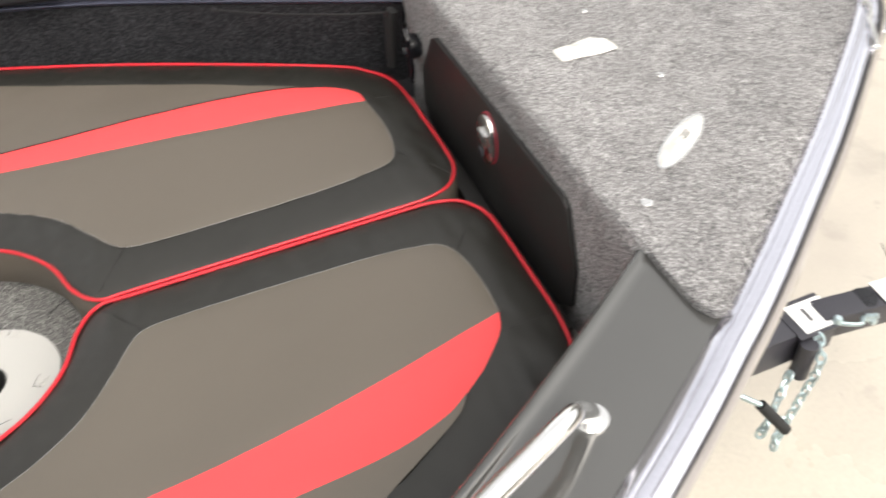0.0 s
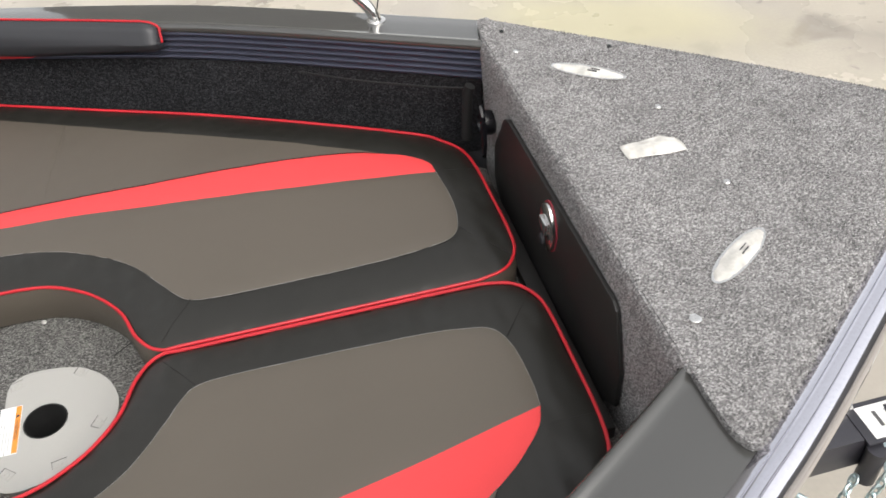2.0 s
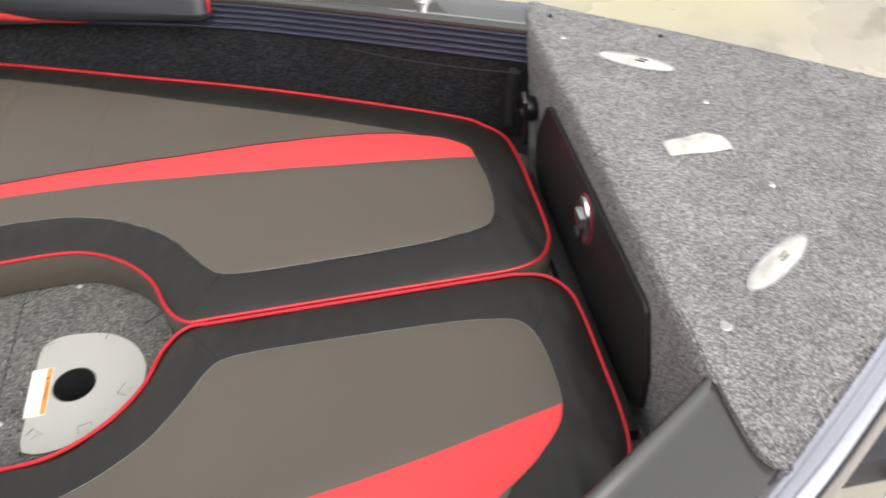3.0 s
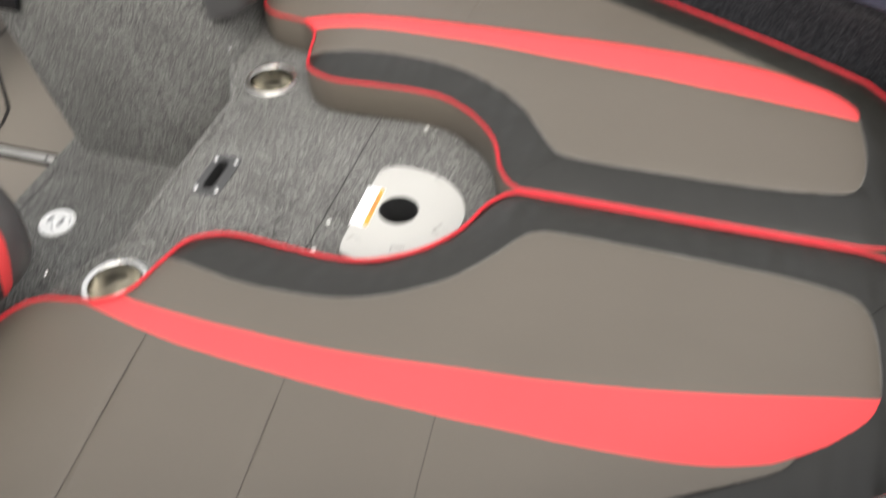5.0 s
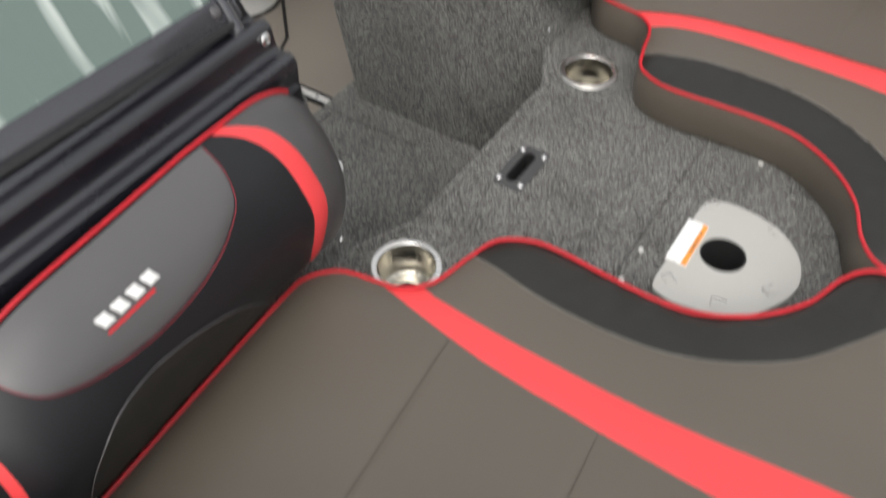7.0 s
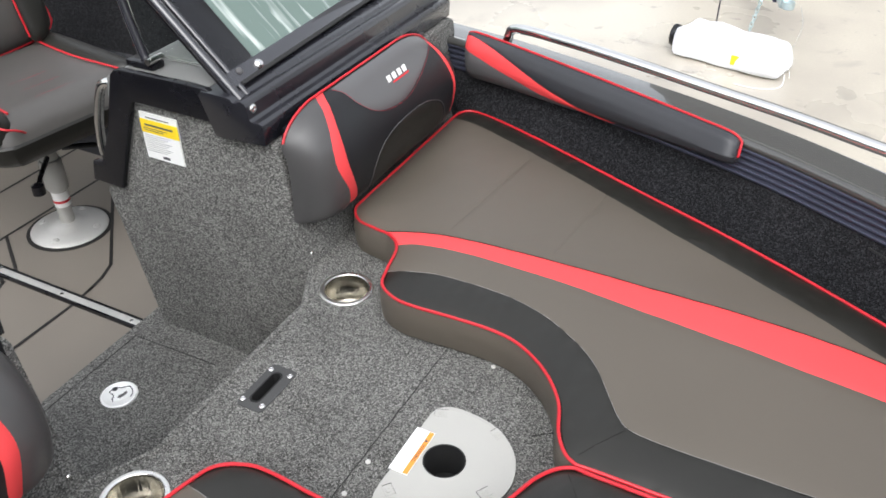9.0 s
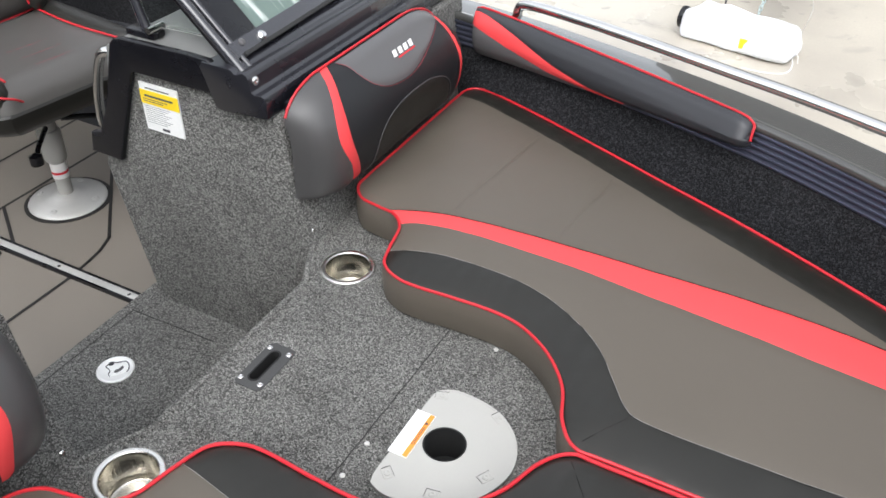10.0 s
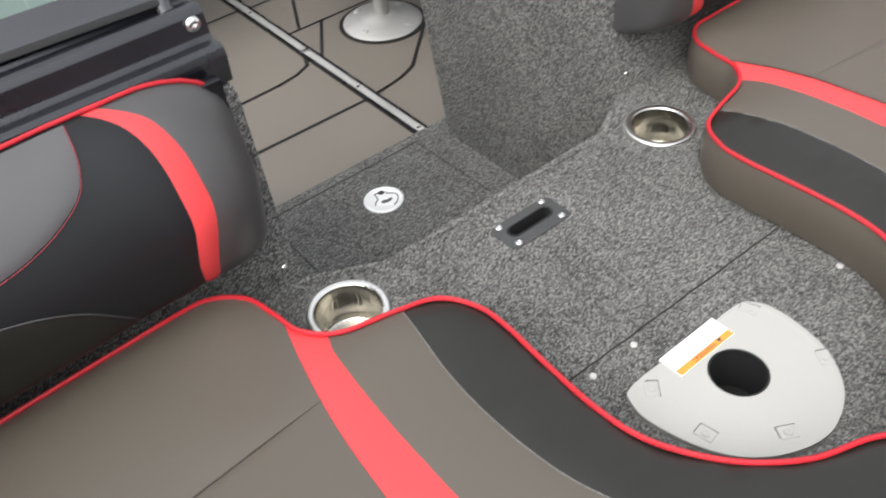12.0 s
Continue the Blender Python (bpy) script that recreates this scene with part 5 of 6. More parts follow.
def windshield(s):
    w = thing("windshield", (-0.63, s * 0.66, 0.352), "black framed windshield with a film-covered tinted pane", "windshield", "windshields")
    O = Vector((-0.606, 0.312, 0.350) if s > 0 else (-0.592, -0.313, 0.348))
    along = Vector((-0.05, s * 1.0, 0)).normalized()
    upv = Vector((-0.72, 0, 0.69) if s > 0 else (-0.53, 0.03, 0.85)).normalized()
    nrm = along.cross(upv).normalized()
    if nrm.x < 0:
        nrm = -nrm
    M4 = Matrix((( along.x, upv.x, nrm.x, O.x), (along.y, upv.y, nrm.y, O.y), (along.z, upv.z, nrm.z, O.z), (0, 0, 0, 1)))
    W, Hh = 0.66, 0.36
    fw, fb = (0.092, 0.032) if s > 0 else (0.026, 0.036)

    def bar(a, b, c0, d, z0=-0.010, z1=0.012, bev=0.004):
        return box((a, c0, z0), (b, d, z1), bev, 2, M4)
    part("bottom_frame", bar(0.0, W, 0.0, fb, -0.012, 0.010), BLACKGLOSS, w)
    for k, r in ((-0.006, 0.0095), (0.016, 0.0062)) if s > 0 else ((0.016, 0.011),):
        part("post", tube([M4 @ Vector((k, -0.022, 0.004)), M4 @ Vector((k, Hh, 0.004))], r, 14), BLACKGLOSS, w, "rounded black aluminium post")
    part("side_frame", bar(-0.012, fw if s > 0 else 0.014, -0.004, Hh, -0.010, 0.001, 0.002), BLACKP, w)
    part("inner_frame", bar(0.014, fw, fb - 0.01, Hh - 0.02, -0.006, 0.009), BLACKP, w)
    part("side_frame", bar(W - 0.03, W, -0.0, Hh, -0.012, 0.012), BLACKP, w)
    part("top_frame", bar(0, W, Hh - 0.03, Hh, -0.012, 0.012), BLACKP, w)
    part("pane", bar(fw - 0.004, W - 0.02, fb - 0.004, Hh - 0.02, -0.003, 0.002, 0), FILMGLASS, w, "tinted glass under streaked protective film")
    part("slide_track", bar(0.02, W - 0.02, -0.004, 0.004, 0.008, 0.014, 0.001), RUBBER, w)
    for k in ((0.087,) if s > 0 else ()):
        part("knob", lathe([(0.010, 0), (0.010, 0.004), (0.006, 0.008), (0.001, 0.008)], (0, 0, 0), 18, M4 @ Matrix.Translation((k, 0.013, 0.010))), CHROME, w, "round steel stud")
    part("stud", lathe([(0.007, 0), (0.007, 0.003), (0.003, 0.005), (0.001, 0.005)], (0, 0, 0), 14, M4 @ Matrix.Translation((0.034, 0.022, 0.010))), GREYV, w)
    # side strut with its clamp on the dashboard
    part("strut", tube([(-0.822, s * 0.322, 0.360), (-0.850, s * 0.325, 0.45), (-0.90, s * 0.335, 0.64)], 0.010, 12), BLACKGLOSS, w, "black aluminium strut")
    part("clamp", box((-0.862, s * 0.322 - 0.016, 0.352), (-0.792, s * 0.322 + 0.016, 0.366), 0.004), BLACKP, w)
    part("clamp_pin", tube([(-0.80, s * 0.322 - 0.02, 0.371), (-0.80, s * 0.322 + 0.02, 0.371)], 0.007, 12), CHROME, w)
    q = [(-0.63, s * 0.336, 0.375), (-0.84, s * 0.336, 0.368), (-0.90, s * 0.338, 0.62), (-0.86, s * 0.338, 0.62)]
    part("side_pane", prism([(p[0], p[2]) for p in q], "y", s * 0.335, s * 0.339), CLEAR, w, "clear side pane").visible_shadow = False


CLEAR = bpy.data.materials.new("clear_glass")
CLEAR.use_nodes = True
_p = CLEAR.node_tree.nodes["Principled BSDF"]
_p.inputs["Transmission Weight"].default_value, _p.inputs["Roughness"].default_value, _p.inputs["IOR"].default_value = 1.0, 0.02, 1.1
_p.inputs["Base Color"].default_value = (0.9, 0.95, 0.93, 1)

for s in (1, -1):
    console(s)
    windshield(s)

# safety label on the port console
lb = thing("safety_label", (-0.80, 0.298, 0.215), "white and yellow printed safety label on the console", "label")
part("sheet", box((-0.857, 0.2965, 0.126), (-0.760, 0.2995, 0.230), 0, m=None), WHITEP, lb, smooth=False)
part("yellow_band", box((-0.857, 0.2955, 0.185), (-0.760, 0.2967, 0.215), 0), YELLOW, lb, smooth=False)
for k in range(9):
    part("print_bar", box((-0.852, 0.2957, 0.1795 - 0.0045 * k), (-0.785 - 0.008 * (k % 3), 0.2966, 0.1805 - 0.0045 * k), 0), PALEINK, lb, smooth=False)
for z0, x0, x1, h in ((0.2015, -0.846, -0.774, 0.0042), (0.1955, -0.85, -0.79, 0.0015), (0.191, -0.85, -0.80, 0.0015), (0.2195, -0.84, -0.78, 0.0022)):
    part("print_bar", box((x0, 0.2948, z0), (x1, 0.2956, z0 + h), 0), GREYV, lb, smooth=False)
part("print_bar", box((-0.815, 0.2957, 0.131), (-0.797, 0.2966, 0.1365), 0), INK, lb, smooth=False)

for o in lb.children:
    o.data.transform(Matrix.Translation((0.0085, 0, 0.0325)))

# ---- cockpit: aisle rail, floor lines, pedestal seats ----
ar = thing("aisle_track", (-1.5, 0.36, -0.42), "aluminium channel laid along the cockpit floor", "track")
part("channel", box((-2.3, 0.328, -0.421), (-0.985, 0.352, -0.412), 0.003), SATIN, ar)
part("lip", box((-2.3, 0.322, -0.421), (-0.985, 0.329, -0.409), 0.001), BLACKP, ar)
part("lip", box((-2.3, 0.351, -0.421), (-0.985, 0.357, -0.409), 0.001), BLACKP, ar)
part("joint", box((-1.605, 0.324, -0.421), (-1.590, 0.356, -0.4085), 0.002), CHROME, ar, "bright joint clip")
for x in (-1.10, -1.35, -1.9):
    part("screw", lathe([(0.005, 0), (0.005, 0.001), (0.002, 0.002)], (x, 0.34, -0.4121), 12), CHROME, ar)


def pedestal_seat(x, y, turn):
    c = thing("pedestal_seat", (0, 0, 0), "grey vinyl boat seat with red piping on a pedestal", "seat", "pedestal seats")
    part("base_plate", lathe([(0.112, 0.0), (0.112, 0.005), (0.104, 0.011), (0.065, 0.017), (0.042, 0.024), (0.032, 0.030)], (0, 0, 0), 48), SATIN, c, "round brushed base plate")
    part("base_gasket", lathe([(0.124, 0.0), (0.124, 0.002), (0.110, 0.0022)], (0, 0, 0), 48), GROOVE, c)
    for k in range(4):
        a = k * math.tau / 4 + 0.5
        part("bolt", lathe([(0.012, 0), (0.012, 0.003), (0.006, 0.006), (0.001, 0.005)], (0.086 * math.cos(a), 0.086 * math.sin(a), 0.011), 14), SATIN, c)
    part("post", lathe([(0.021, 0.026), (0.021, 0.078), (0.0225, 0.080), (0.0225, 0.135), (0.0290, 0.142), (0.0320, 0.150), (0.0320, 0.232), (0.030, 0.238), (0.025, 0.240), (0.025, 0.35)], (0, 0, 0), 28), GREYP, c, "grey enamelled post")
    part("post_label", lathe([(0.0231, 0.085), (0.0231, 0.134)], (0, 0, 0), 28), WHITEP, c, "white sticker with a red line")
    part("post_label_line", lathe([(0.0235, 0.099), (0.0235, 0.107)], (0, 0, 0), 28), REDINK, c)
    part("lever", tube(smooth_line([(0.03, -0.02, 0.26), (0.10, -0.09, 0.255), (0.13, -0.12, 0.24)], 5), 0.007, 8), BLACKP, c)
    part("lever", tube(smooth_line([(0.03, 0.03, 0.27), (0.07, 0.12, 0.25), (0.075, 0.14, 0.20)], 5), 0.008, 8), BLACKP, c)
    part("lever_knob", lathe([(0.004, -0.02), (0.017, -0.012), (0.017, 0.014), (0.006, 0.02)], (0.13, -0.12, 0.24), 16), BLACKP, c)
    part("swivel", box((-0.09, -0.09, 0.285), (0.09, 0.09, 0.305), 0.006), BLACKP, c)
    # seat pad: rounded shell with a waterfall front
    def pad(p, d):
        x_, y_ = p
        z = 0.322 + 0.072 * math.sqrt(1 - (1 - min(d / 0.085, 1.0)) ** 2) + 0.010 * abs(y_ / 0.24) ** 3 * min(d / 0.05, 1.0)
        return (x_, y_, z)
    sq = rounded(0.0, 0.0, 0.235, 0.245, 0.075, 8)
    sq = smooth_line(sq, 3, True)
    part("seat_pad", fill([p for p in sq], pad, 0.016), SEATGREY, c, "grey vinyl seat pad")
    part("seat_shell", lathe([(0.10, 0.302), (0.16, 0.303), (0.2, 0.308)], (0, 0, 0), 24), BLACKP, c)
    bm = bmesh.new()
    rows = [[bm.verts.new((x_ * k, y_ * k, z)) for x_, y_ in dedupe(sq)] for k, z in ((0.985, 0.336), (1.008, 0.330), (1.010, 0.312), (0.98, 0.290), (0.89, 0.266), (0.6, 0.250))]
    n_ = len(rows[0])
    for r1, r2 in zip(rows, rows[1:]):
        for i in range(n_):
            bm.faces.new((r1[i], r1[(i + 1) % n_], r2[(i + 1) % n_], r2[i]))
    bm.faces.new(rows[-1])
    part("seat_tray", bm, DARK, c, "charcoal moulded seat tray")
    for sy in (1, -1):
        bl = [(0.20, sy * 0.16), (0.10, sy * 0.145), (-0.2, sy * 0.15), (-0.21, sy * 0.235), (0.17, sy * 0.238), (0.215, sy * 0.21)]
        part("side_pad", fill(smooth_line(bl, 5, True), lambda p, d: (p[0], p[1], 0.345 + 0.068 * math.sqrt(1 - (1 - min(d / 0.042, 1.0)) ** 2)), 0.010), DARK, c, "charcoal side pad")
        part("piping", tube(smooth_line([(0.222, sy * 0.150, 0.352), (0.232, sy * 0.175, 0.372), (0.222, sy * 0.205, 0.385), (0.190, sy * 0.222, 0.398)], 6), 0.003, 6), PIPING, c)
        part("piping", tube(smooth_line([(0.19, sy * 0.165, 0.402), (0.0, sy * 0.148, 0.402), (-0.19, sy * 0.155, 0.404)], 8), 0.003, 6), PIPING, c)
    for k in range(3):
        part("stitch_line", tube([(0.14 - 0.06 * k, -0.12, 0.3935), (0.145 - 0.06 * k, 0, 0.394), (0.14 - 0.06 * k, 0.12, 0.3935)], 0.0005, 5), STITCH, c)
    # folded-up back
    def backp(p, d):
        z, y_ = p
        return (-0.20 - 0.22 * (z - 0.40) + 0.055 * (1 - math.exp(-d / 0.035)) , y_, z)
    bk = [(0.40, -0.20), (0.40, 0.20), (0.52, 0.225), (0.68, 0.21), (0.78, 0.16), (0.80, 0.0), (0.78, -0.16), (0.68, -0.21), (0.52, -0.225)]
    bks = smooth_line(bk, 6, True)
    part("backrest", fill(bks, backp, 0.018), SEATGREY, c, "grey vinyl seat back")
    part("backrest_shell", fill(bks, lambda p, d: (-0.20 - 0.22 * (p[0] - 0.40) - 0.05 * (1 - math.exp(-d / 0.03)), p[1], p[0]), 0.02), DARK, c)
    part("piping", tube([(-0.199 - 0.22 * (z - 0.40), y_, z) for z, y_ in bks], 0.004, 6, True), PIPING, c)
    for sy in (1, -1):
        bw = [(0.42, sy * 0.13), (0.60, sy * 0.12), (0.74, sy * 0.10), (0.75, sy * 0.16), (0.62, sy * 0.205), (0.44, sy * 0.20)]
        part("back_wing", fill(smooth_line(bw, 5, True), lambda p, d: (-0.143 - 0.22 * (p[0] - 0.40) + 0.022 * (1 - math.exp(-d / 0.02)), p[1], p[0]), 0.014), DARK, c, "charcoal side wing of the seat back")
        part("piping", tube(smooth_line([(-0.135 - 0.22 * (z - 0.40), sy * y_, z) for z, y_ in ((0.43, 0.125), (0.60, 0.115), (0.74, 0.095))], 6), 0.003, 6), PIPING, c)
    part("hinge", box((-0.235, -0.19, 0.33), (-0.20, 0.19, 0.42), 0.012), BLACKP, c)
    for o in c.children:
        if not o.name.startswith(("base", "bolt", "post", "lever")):
            o.data.transform(Matrix.Translation((0, 0, 0.100)))
    return c, pose(x, y, -0.42, 0, 0, turn)


seat, at_ = pedestal_seat(-1.585, 0.59, -8)
seat.matrix_basis = at_
for x, y, turn in ((-2.02, -0.02, 10), (-2.35, 0.67, -30)):
    copy_thing(seat, pose(x, y, -0.42, 0, 0, turn))

for pts in ([(-1.295, -0.95), (-1.295, 0.32)], [(-1.30, 0.36), (-1.305, 0.40), (-1.315, 0.45), (-1.337, 0.505), (-1.60, 0.78), (-1.60, 1.05)], [(-1.50, -0.95), (-1.505, 0.07), (-1.511, 0.20), (-1.521, 0.262), (-1.542, 0.308), (-1.575, 0.322)], [(-1.72, 0.36), (-1.72, 1.05)], [(-1.73, 0.40), (-2.21, 0.637)], [(-1.94, 0.36), (-1.945, 1.05)], [(-1.95, -0.95), (-1.95, 0.32)], [(-1.55, 0.36), (-1.72, 0.47)]):
    floor_line(pts)

# ---- trailer at the bow ----
tr = thing("boat_trailer", (1.6, 0.03, GROUND), "black steel boat trailer tongue with coupler and chains", "trailer")
def beam(a, b, w, h, bev=0.006):
    a, b = Vector(a), Vector(b)
    d = b - a
    m = Matrix.Translation(a) @ d.to_track_quat("X", "Z").to_matrix().to_4x4()
    return box((0, -w / 2, -h / 2), (d.length, w / 2, h / 2), bev, 2, m)


part("tongue", beam((0.2, 0.03, -0.80), (1.80, 0.03, -0.795), 0.085, 0.11), TRAILER, tr, "black square tongue beam")
part("swing_tongue", beam((1.76, 0.03, -0.773), (2.062, 0.002, -0.787), 0.074, 0.082), TRAILER, tr, "hinged tongue end")
part("hinge_plate", box((1.665, -0.03, -0.745), (1.80, 0.09, -0.738), 0.002), TRAILER, tr)
part("decal", box((1.69, -0.020, -0.7372), (1.80, 0.075, -0.7362), 0), WHITEP, tr, "pale printed decal", smooth=False)
for k in range(2):
    part("print_bar", box((1.725 + 0.035 * k, 0.010, -0.7361), (1.735 + 0.035 * k, 0.055, -0.7354), 0), GREYV, tr, smooth=False)
part("decal", beam((1.945, 0.0165, -0.7365), (2.04, 0.009, -0.7395), 0.075, 0.003, 0), WHITEP, tr, "white printed decal", smooth=False)
part("collar", disc((1.905, 0.020, -0.744), 0.035, 0.006, 28, 0.002), BLACKP, tr)
part("hinge_pin", lathe([(0.016, 0), (0.016, 0.012), (0.012, 0.018), (0.002, 0.018)], (1.675, 0.085, -0.738), 18), CHROME, tr)
part("hinge_pin", lathe([(0.012, 0), (0.012, 0.012), (0.008, 0.018), (0.002, 0.018)], (1.785, -0.018, -0.738), 18), ZINC, tr)
part("hinge_sleeve", tube([(1.69, -0.035, -0.88), (1.69, -0.035, -0.755)], 0.026, 16), TRAILER, tr)
part("coupler", join(beam((2.035, 0.0, -0.785), (2.10, -0.003, -0.79), 0.062, 0.062, 0.018), disc((2.092, -0.003, -0.765), 0.028, 0.030, 20, 0.010)), ZINC, tr, "zinc plated ball coupler")
part("coupler_lever", tube(smooth_line([(2.045, 0.0, -0.752), (2.07, 0.0, -0.73), (2.105, 0.0, -0.733)], 5), 0.009, 8), ZINC, tr)
part("wire", tube(smooth_line([(2.02, 0.03, -0.745), (2.00, 0.06, -0.68), (1.97, 0.08, -0.62)], 6), 0.0014, 6), GREYV, tr)
part("bolt", disc((1.90, -0.028, -0.775), 0.011, 0.012, 6, 0.001, pose(0, 0, 0, 90, 0, 0)), ZINC, tr)
part("bolt", disc((1.87, -0.03, -0.745), 0.008, 0.03, 6, 0.001, pose(0, 0, 0, 60, 0, 40)), ZINC, tr)


def chain(pts, name="safety_chain"):
    line = smooth_line(pts, 40)
    acc, k, last = 0.0, 0, Vector(line[0])
    holder = part(name, tube([Vector(line[0]), Vector(line[0]) + Vector((0, 0, -0.02))], 0.006, 8), ZINC, tr, "zinc plated safety chain")
    prev = Vector(line[0])
    for p in line[1:]:
        p = Vector(p)
        acc += (p - prev).length
        if acc > 0.021:
            d = (p - last).normalized()
            q = d.to_track_quat("X", "Z").to_matrix().to_4x4() @ Matrix.Rotation((k % 2) * math.pi / 2 + 0.5, 4, "X")
            link = [(0.017 * math.cos(a), 0.0105 * math.sin(a), 0) for a in [j * math.tau / 12 for j in range(12)]]
            m = Matrix.Translation((p + last) / 2) @ q
            b = tube([m @ Vector(l) for l in link], 0.0042, 6, True)
            part("link", b, ZINC, holder)
            k += 1
            acc, last = 0.0, p
        prev = p


chain([(1.72, -0.030, -0.745), (1.705, -0.075, -0.80), (1.66, -0.09, -0.92), (1.625, -0.10, -1.02), (1.605, -0.11, -1.08), (1.615, -0.10, -1.03), (1.63, -0.09, -0.98)])
chain([(1.66, -0.035, -0.86), (1.605, -0.07, -0.92), (1.57, -0.09, -0.99), (1.56, -0.09, -1.02), (1.585, -0.08, -0.98)])
part("shackle", tube(smooth_line([(1.79, -0.025, -0.74), (1.83, -0.05, -0.735), (1.86, -0.03, -0.745), (1.88, -0.035, -0.76)], 6), 0.006, 8), ZINC, tr)
part("jack_handle", tube([(1.512, -0.10, -0.835), (1.572, -0.15, -0.915)], 0.015, 12), RUBBER, tr, "black rubber grip")
part("jack_crank", tube(smooth_line([(1.43, 0.02, -0.84), (1.465, -0.06, -0.815), (1.512, -0.10, -0.835)], 6), 0.008, 10), ZINC, tr)

# ---- white bundle and a second trailer on the hall floor ----
bd = thing("wrapped_bundle", (-0.28, 4.35, GROUND), "white plastic-wrapped bundle lying on the concrete floor", "bundle")
def bundle_mesh(cx, cy, hx, hy, h, turn):
    bm = box((-hx, -hy, 0), (hx, hy, h), 0.07, 4)
    bmesh.ops.subdivide_edges(bm, edges=[e for e in bm.edges if e.calc_length() > 0.05], cuts=6, use_grid_fill=True)
    m = Matrix.Translation((cx, cy, GROUND)) @ Matrix.Rotation(radians(turn), 4, "Z")
    for v in bm.verts:
        k = v.co.copy()
        v.co += Vector((wobble(k.x, k.y, k.z, 7, 0.03), wobble(k.y, k.z, k.x, 7, 0.03), 0 if k.z < 0.02 else wobble(k.z + 4, k.x, k.y, 8, 0.03)))
    bmesh.ops.transform(bm, matrix=m, verts=bm.verts)
    return bm


part("wrapping", bundle_mesh(-0.335, 4.60, 0.35, 0.13, 0.19, -12), BUNDLE, bd)
part("tag", box((-0.315, 4.452, GROUND + 0.05), (-0.255, 4.466, GROUND + 0.11), 0.004, 2), YELLOW, bd, "yellow tag")
part("end_cap", disc((-0.70, 4.66, GROUND + 0.10), 0.07, 0.03, 24, 0.006, pose(0, 0, 0, 0, -90, -12)), BLACKP, bd, "black end cap")
part("cord", tube(smooth_line([(-0.01, 4.46, GROUND + 0.09), (0.02, 4.42, GROUND + 0.03), (0.0, 4.34, GROUND + 0.004), (-0.12, 4.28, GROUND + 0.004), (-0.25, 4.29, GROUND + 0.004)], 8), 0.003, 6), WHITEP, bd, "loose white cord")
part("cord", tube(smooth_line([(0.0, 4.50, GROUND + 0.10), (0.035, 4.46, GROUND + 0.07), (0.045, 4.45, GROUND + 0.03)], 6), 0.002, 6), WHITEP, bd)

t2 = thing("boat_trailer", (-0.15, 5.3, GROUND), "dark blue trailer tongue with zinc coupler and chain", "trailer")
def beam2(a, b, w, h):
    return beam(a, b, w, h, 0.008)
part("tongue", beam2((-0.17, 5.12, -0.90), (-0.75, 7.0, -0.86), 0.09, 0.10), BLUESTEEL, t2, "dark blue square tongue beam")
part("tongue_leg", beam2((-0.75, 7.0, -0.86), (-0.75, 7.0, GROUND + 0.005), 0.08, 0.08), BLUESTEEL, t2)
part("coupler", join(beam((-0.12, 4.98, -0.90), (-0.17, 5.14, -0.90), 0.07, 0.08, 0.02), disc((-0.10, 4.97, -0.93), 0.04, 0.05, 20, 0.012)), ZINC, t2, "zinc plated ball coupler")
part("wire", tube(smooth_line([(-0.03, 5.05, -0.93), (0.01, 5.0, -1.02), (0.0, 4.96, -1.12), (-0.02, 4.95, GROUND + 0.004)], 8), 0.003, 6), GREYP, t2)
part("wire", tube([(-0.56, 5.2, -0.95), (-0.56, 5.2, GROUND + 0.004)], 0.006, 8), TRAILER, t2)
hold = part("safety_chain", tube([(-0.30, 5.25, -0.93), (-0.30, 5.25, -0.98)], 0.006, 8), ZINC, t2, "zinc plated safety chain")
for k in range(9):
    q = Matrix.Translation((-0.30 - 0.003 * k, 5.25 - 0.012 * k, -0.985 - 0.022 * k)) @ Matrix.Rotation(math.pi / 2, 4, "Y") @ Matrix.Rotation((k % 2) * math.pi / 2 + 0.4, 4, "X")
    part("link", tube([q @ Vector((0.018 * math.cos(a), 0.0115 * math.sin(a), 0)) for a in [j * math.tau / 12 for j in range(12)]], 0.0045, 6, True), ZINC, hold)


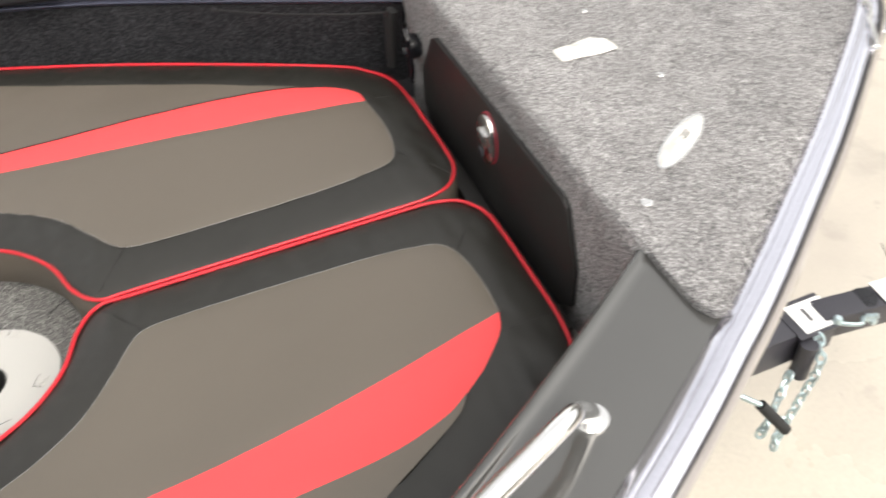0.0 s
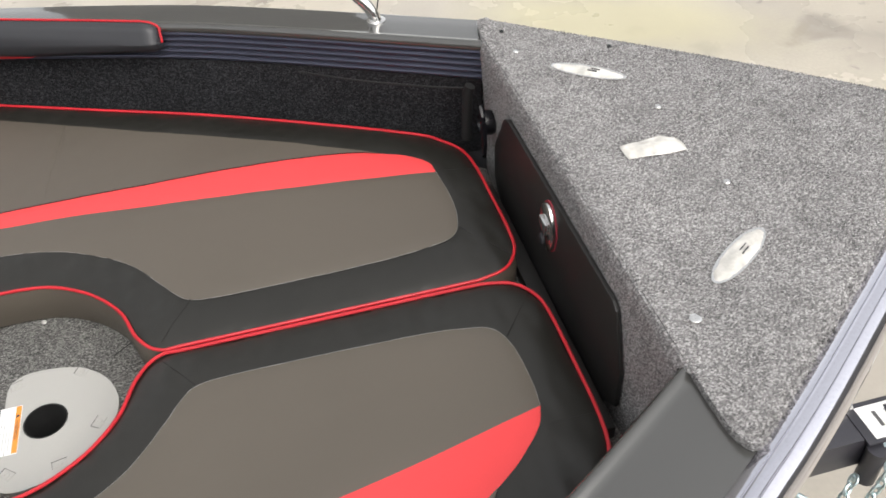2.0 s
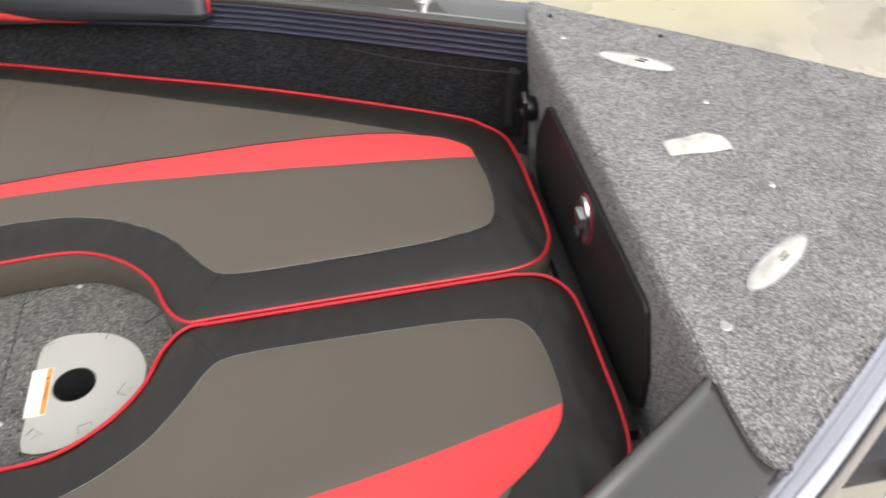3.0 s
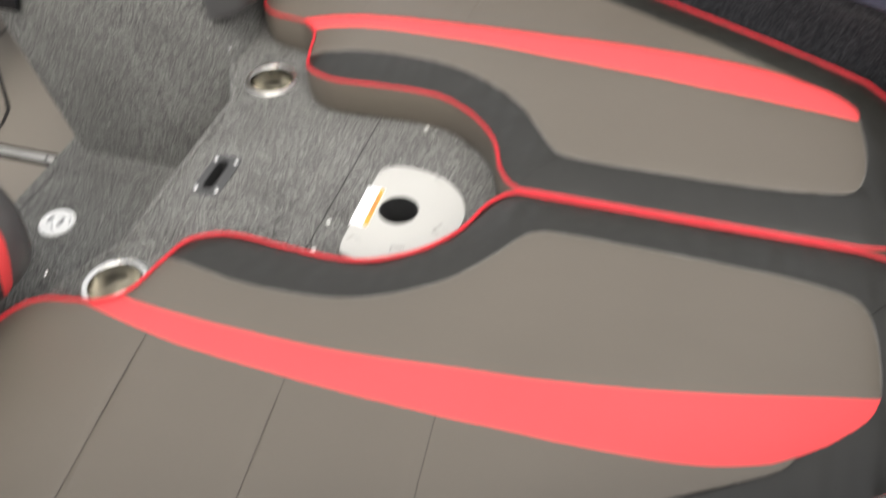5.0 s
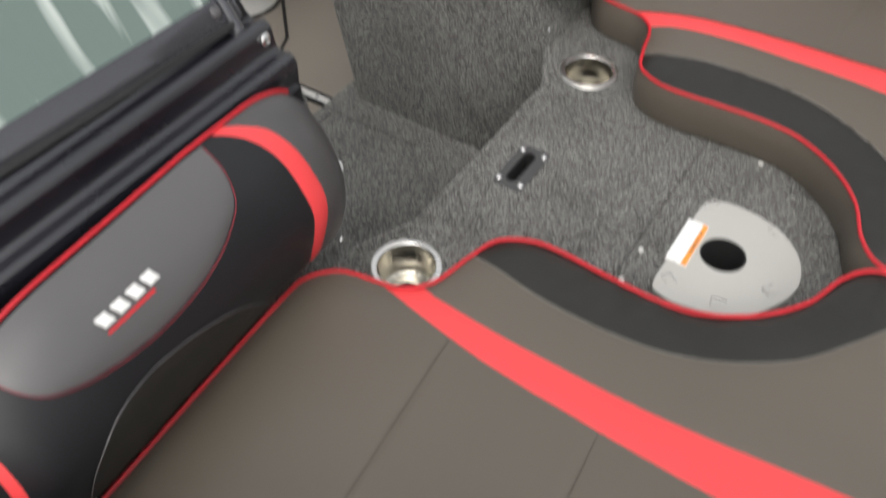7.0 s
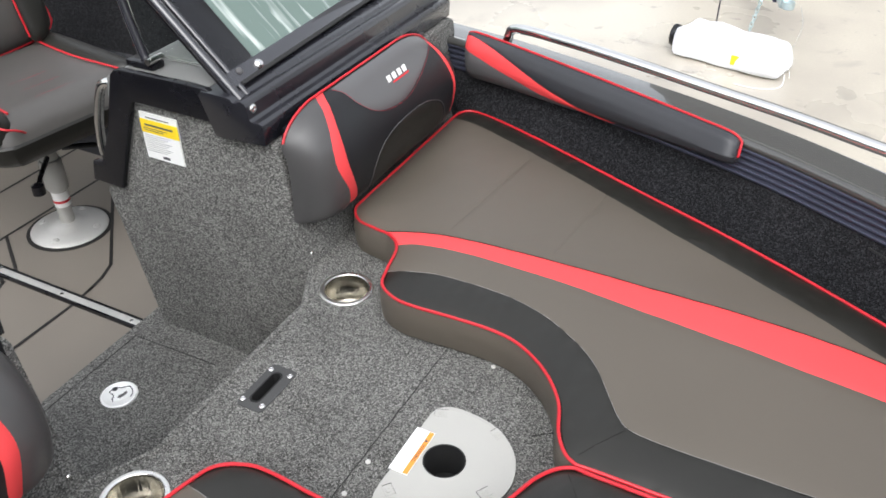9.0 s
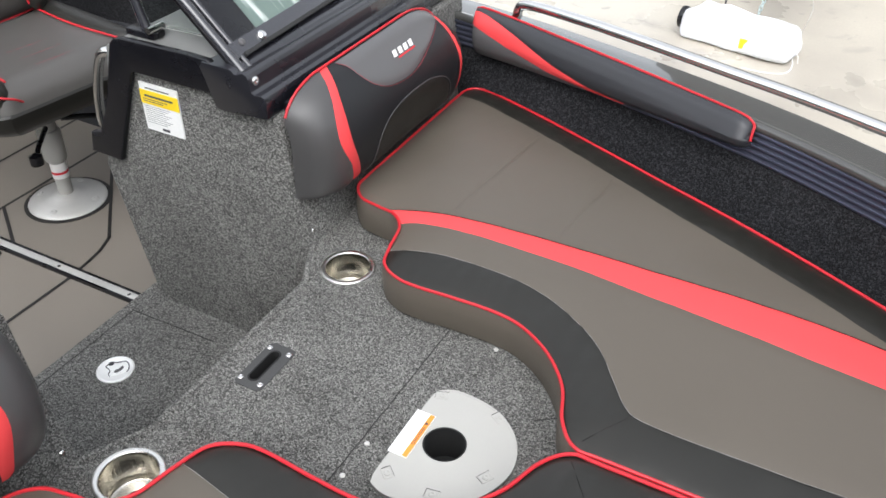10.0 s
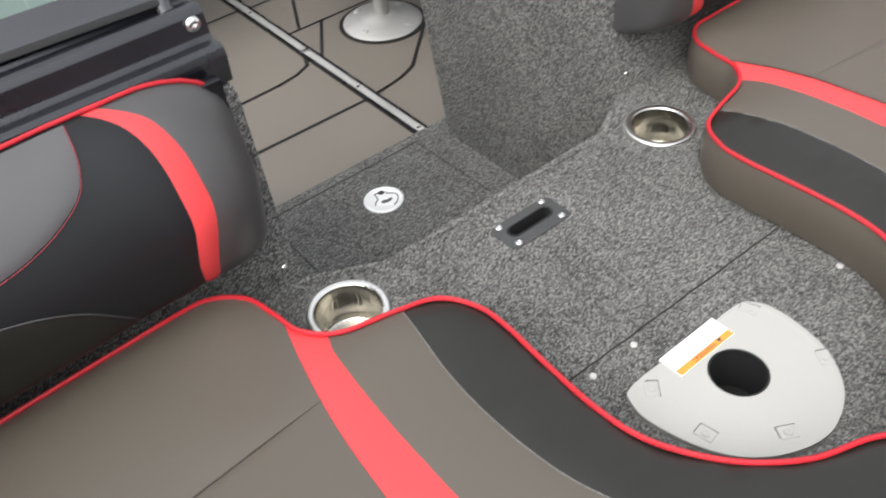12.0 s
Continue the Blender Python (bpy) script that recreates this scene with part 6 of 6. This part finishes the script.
# ---- carpet pile: short tufts ----
def pile(name, mat_, parent, outline_, holes, height, step, tall, label):
    """Loose little tufts, each a leaning three-sided point, over an outline in plan."""
    rng = np.random.default_rng(7)
    A = np.array(outline_)
    lo, hi = A.min(0), A.max(0)
    gx, gy = np.meshgrid(np.arange(lo[0], hi[0], step), np.arange(lo[1], hi[1], step))
    P = np.stack([gx.ravel(), gy.ravel()], 1) + rng.uniform(-0.5, 0.5, (gx.size, 2)) * step
    keep = inside(outline_, P)
    for h in holes:
        keep &= ~inside(h, P)
    P = P[keep]
    n = len(P)
    z = height(P)
    turn = rng.uniform(0, math.tau, n)
    r = step * rng.uniform(0.55, 0.95, n)
    V = np.empty((n, 4, 3))
    for k in range(3):
        V[:, k, 0] = P[:, 0] + r * np.cos(turn + k * math.tau / 3)
        V[:, k, 1] = P[:, 1] + r * np.sin(turn + k * math.tau / 3)
        V[:, k, 2] = z - 0.0012
    lean = rng.normal(0, step * 0.55, (n, 2))
    V[:, 3, :2] = P + lean
    V[:, 3, 2] = z + tall * rng.uniform(0.5, 1.1, n)
    base = np.arange(n)[:, None] * 4
    F = np.concatenate([base + np.array(t_) for t_ in ((0, 1, 3), (1, 2, 3), (2, 0, 3))])
    me = bpy.data.meshes.new(name)
    me.from_pydata(V.reshape(-1, 3).tolist(), [], F.tolist())
    me.materials.append(mat_)
    ob = new(name, me)
    if parent is not None:
        ob.parent = parent
        me.transform(Matrix.Translation(-Vector(parent.location)))
    return tagged(ob, label, "carpet" if parent is None else "", kind="stuff")


wide = [(x, y * (1.003 if y < 0 else 0.998)) for x, y in top_line]
pile("carpet_nap", DECKPILE, deck, wide, [], lambda P: deck_z(P[:, 0]) - 0.0005 - np.where(P[:, 0] > 0.87, 0.010, 0.002) * np.exp(-dist_to(dedupe(top_line), P) / 0.005), 0.0028, 0.0028, "short grey carpet tufts")
floor_seen = [(-0.412, -0.203), (-0.461, -0.299), (-0.461, -0.40), (-0.30, -0.42), (-0.22, -0.22), (0.10, -0.17), (0.19, 0.0), (0.10, 0.17), (-0.22, 0.22), (-0.30, 0.42), (-0.466, 0.40), (-0.466, 0.301), (-0.412, 0.195)]
pile("carpet_nap", PILE, None, floor_seen, [circle(-0.363, 0.270, 0.049), circle(-0.374, -0.292, 0.049), [(p[0] * 1.0, p[1]) for p in PL], rounded(-0.338, -0.018, 0.027, 0.055, 0.008)], lambda P: np.full(len(P), -0.0006), 0.0026, 0.0025, "short charcoal carpet tufts on the bow floor")
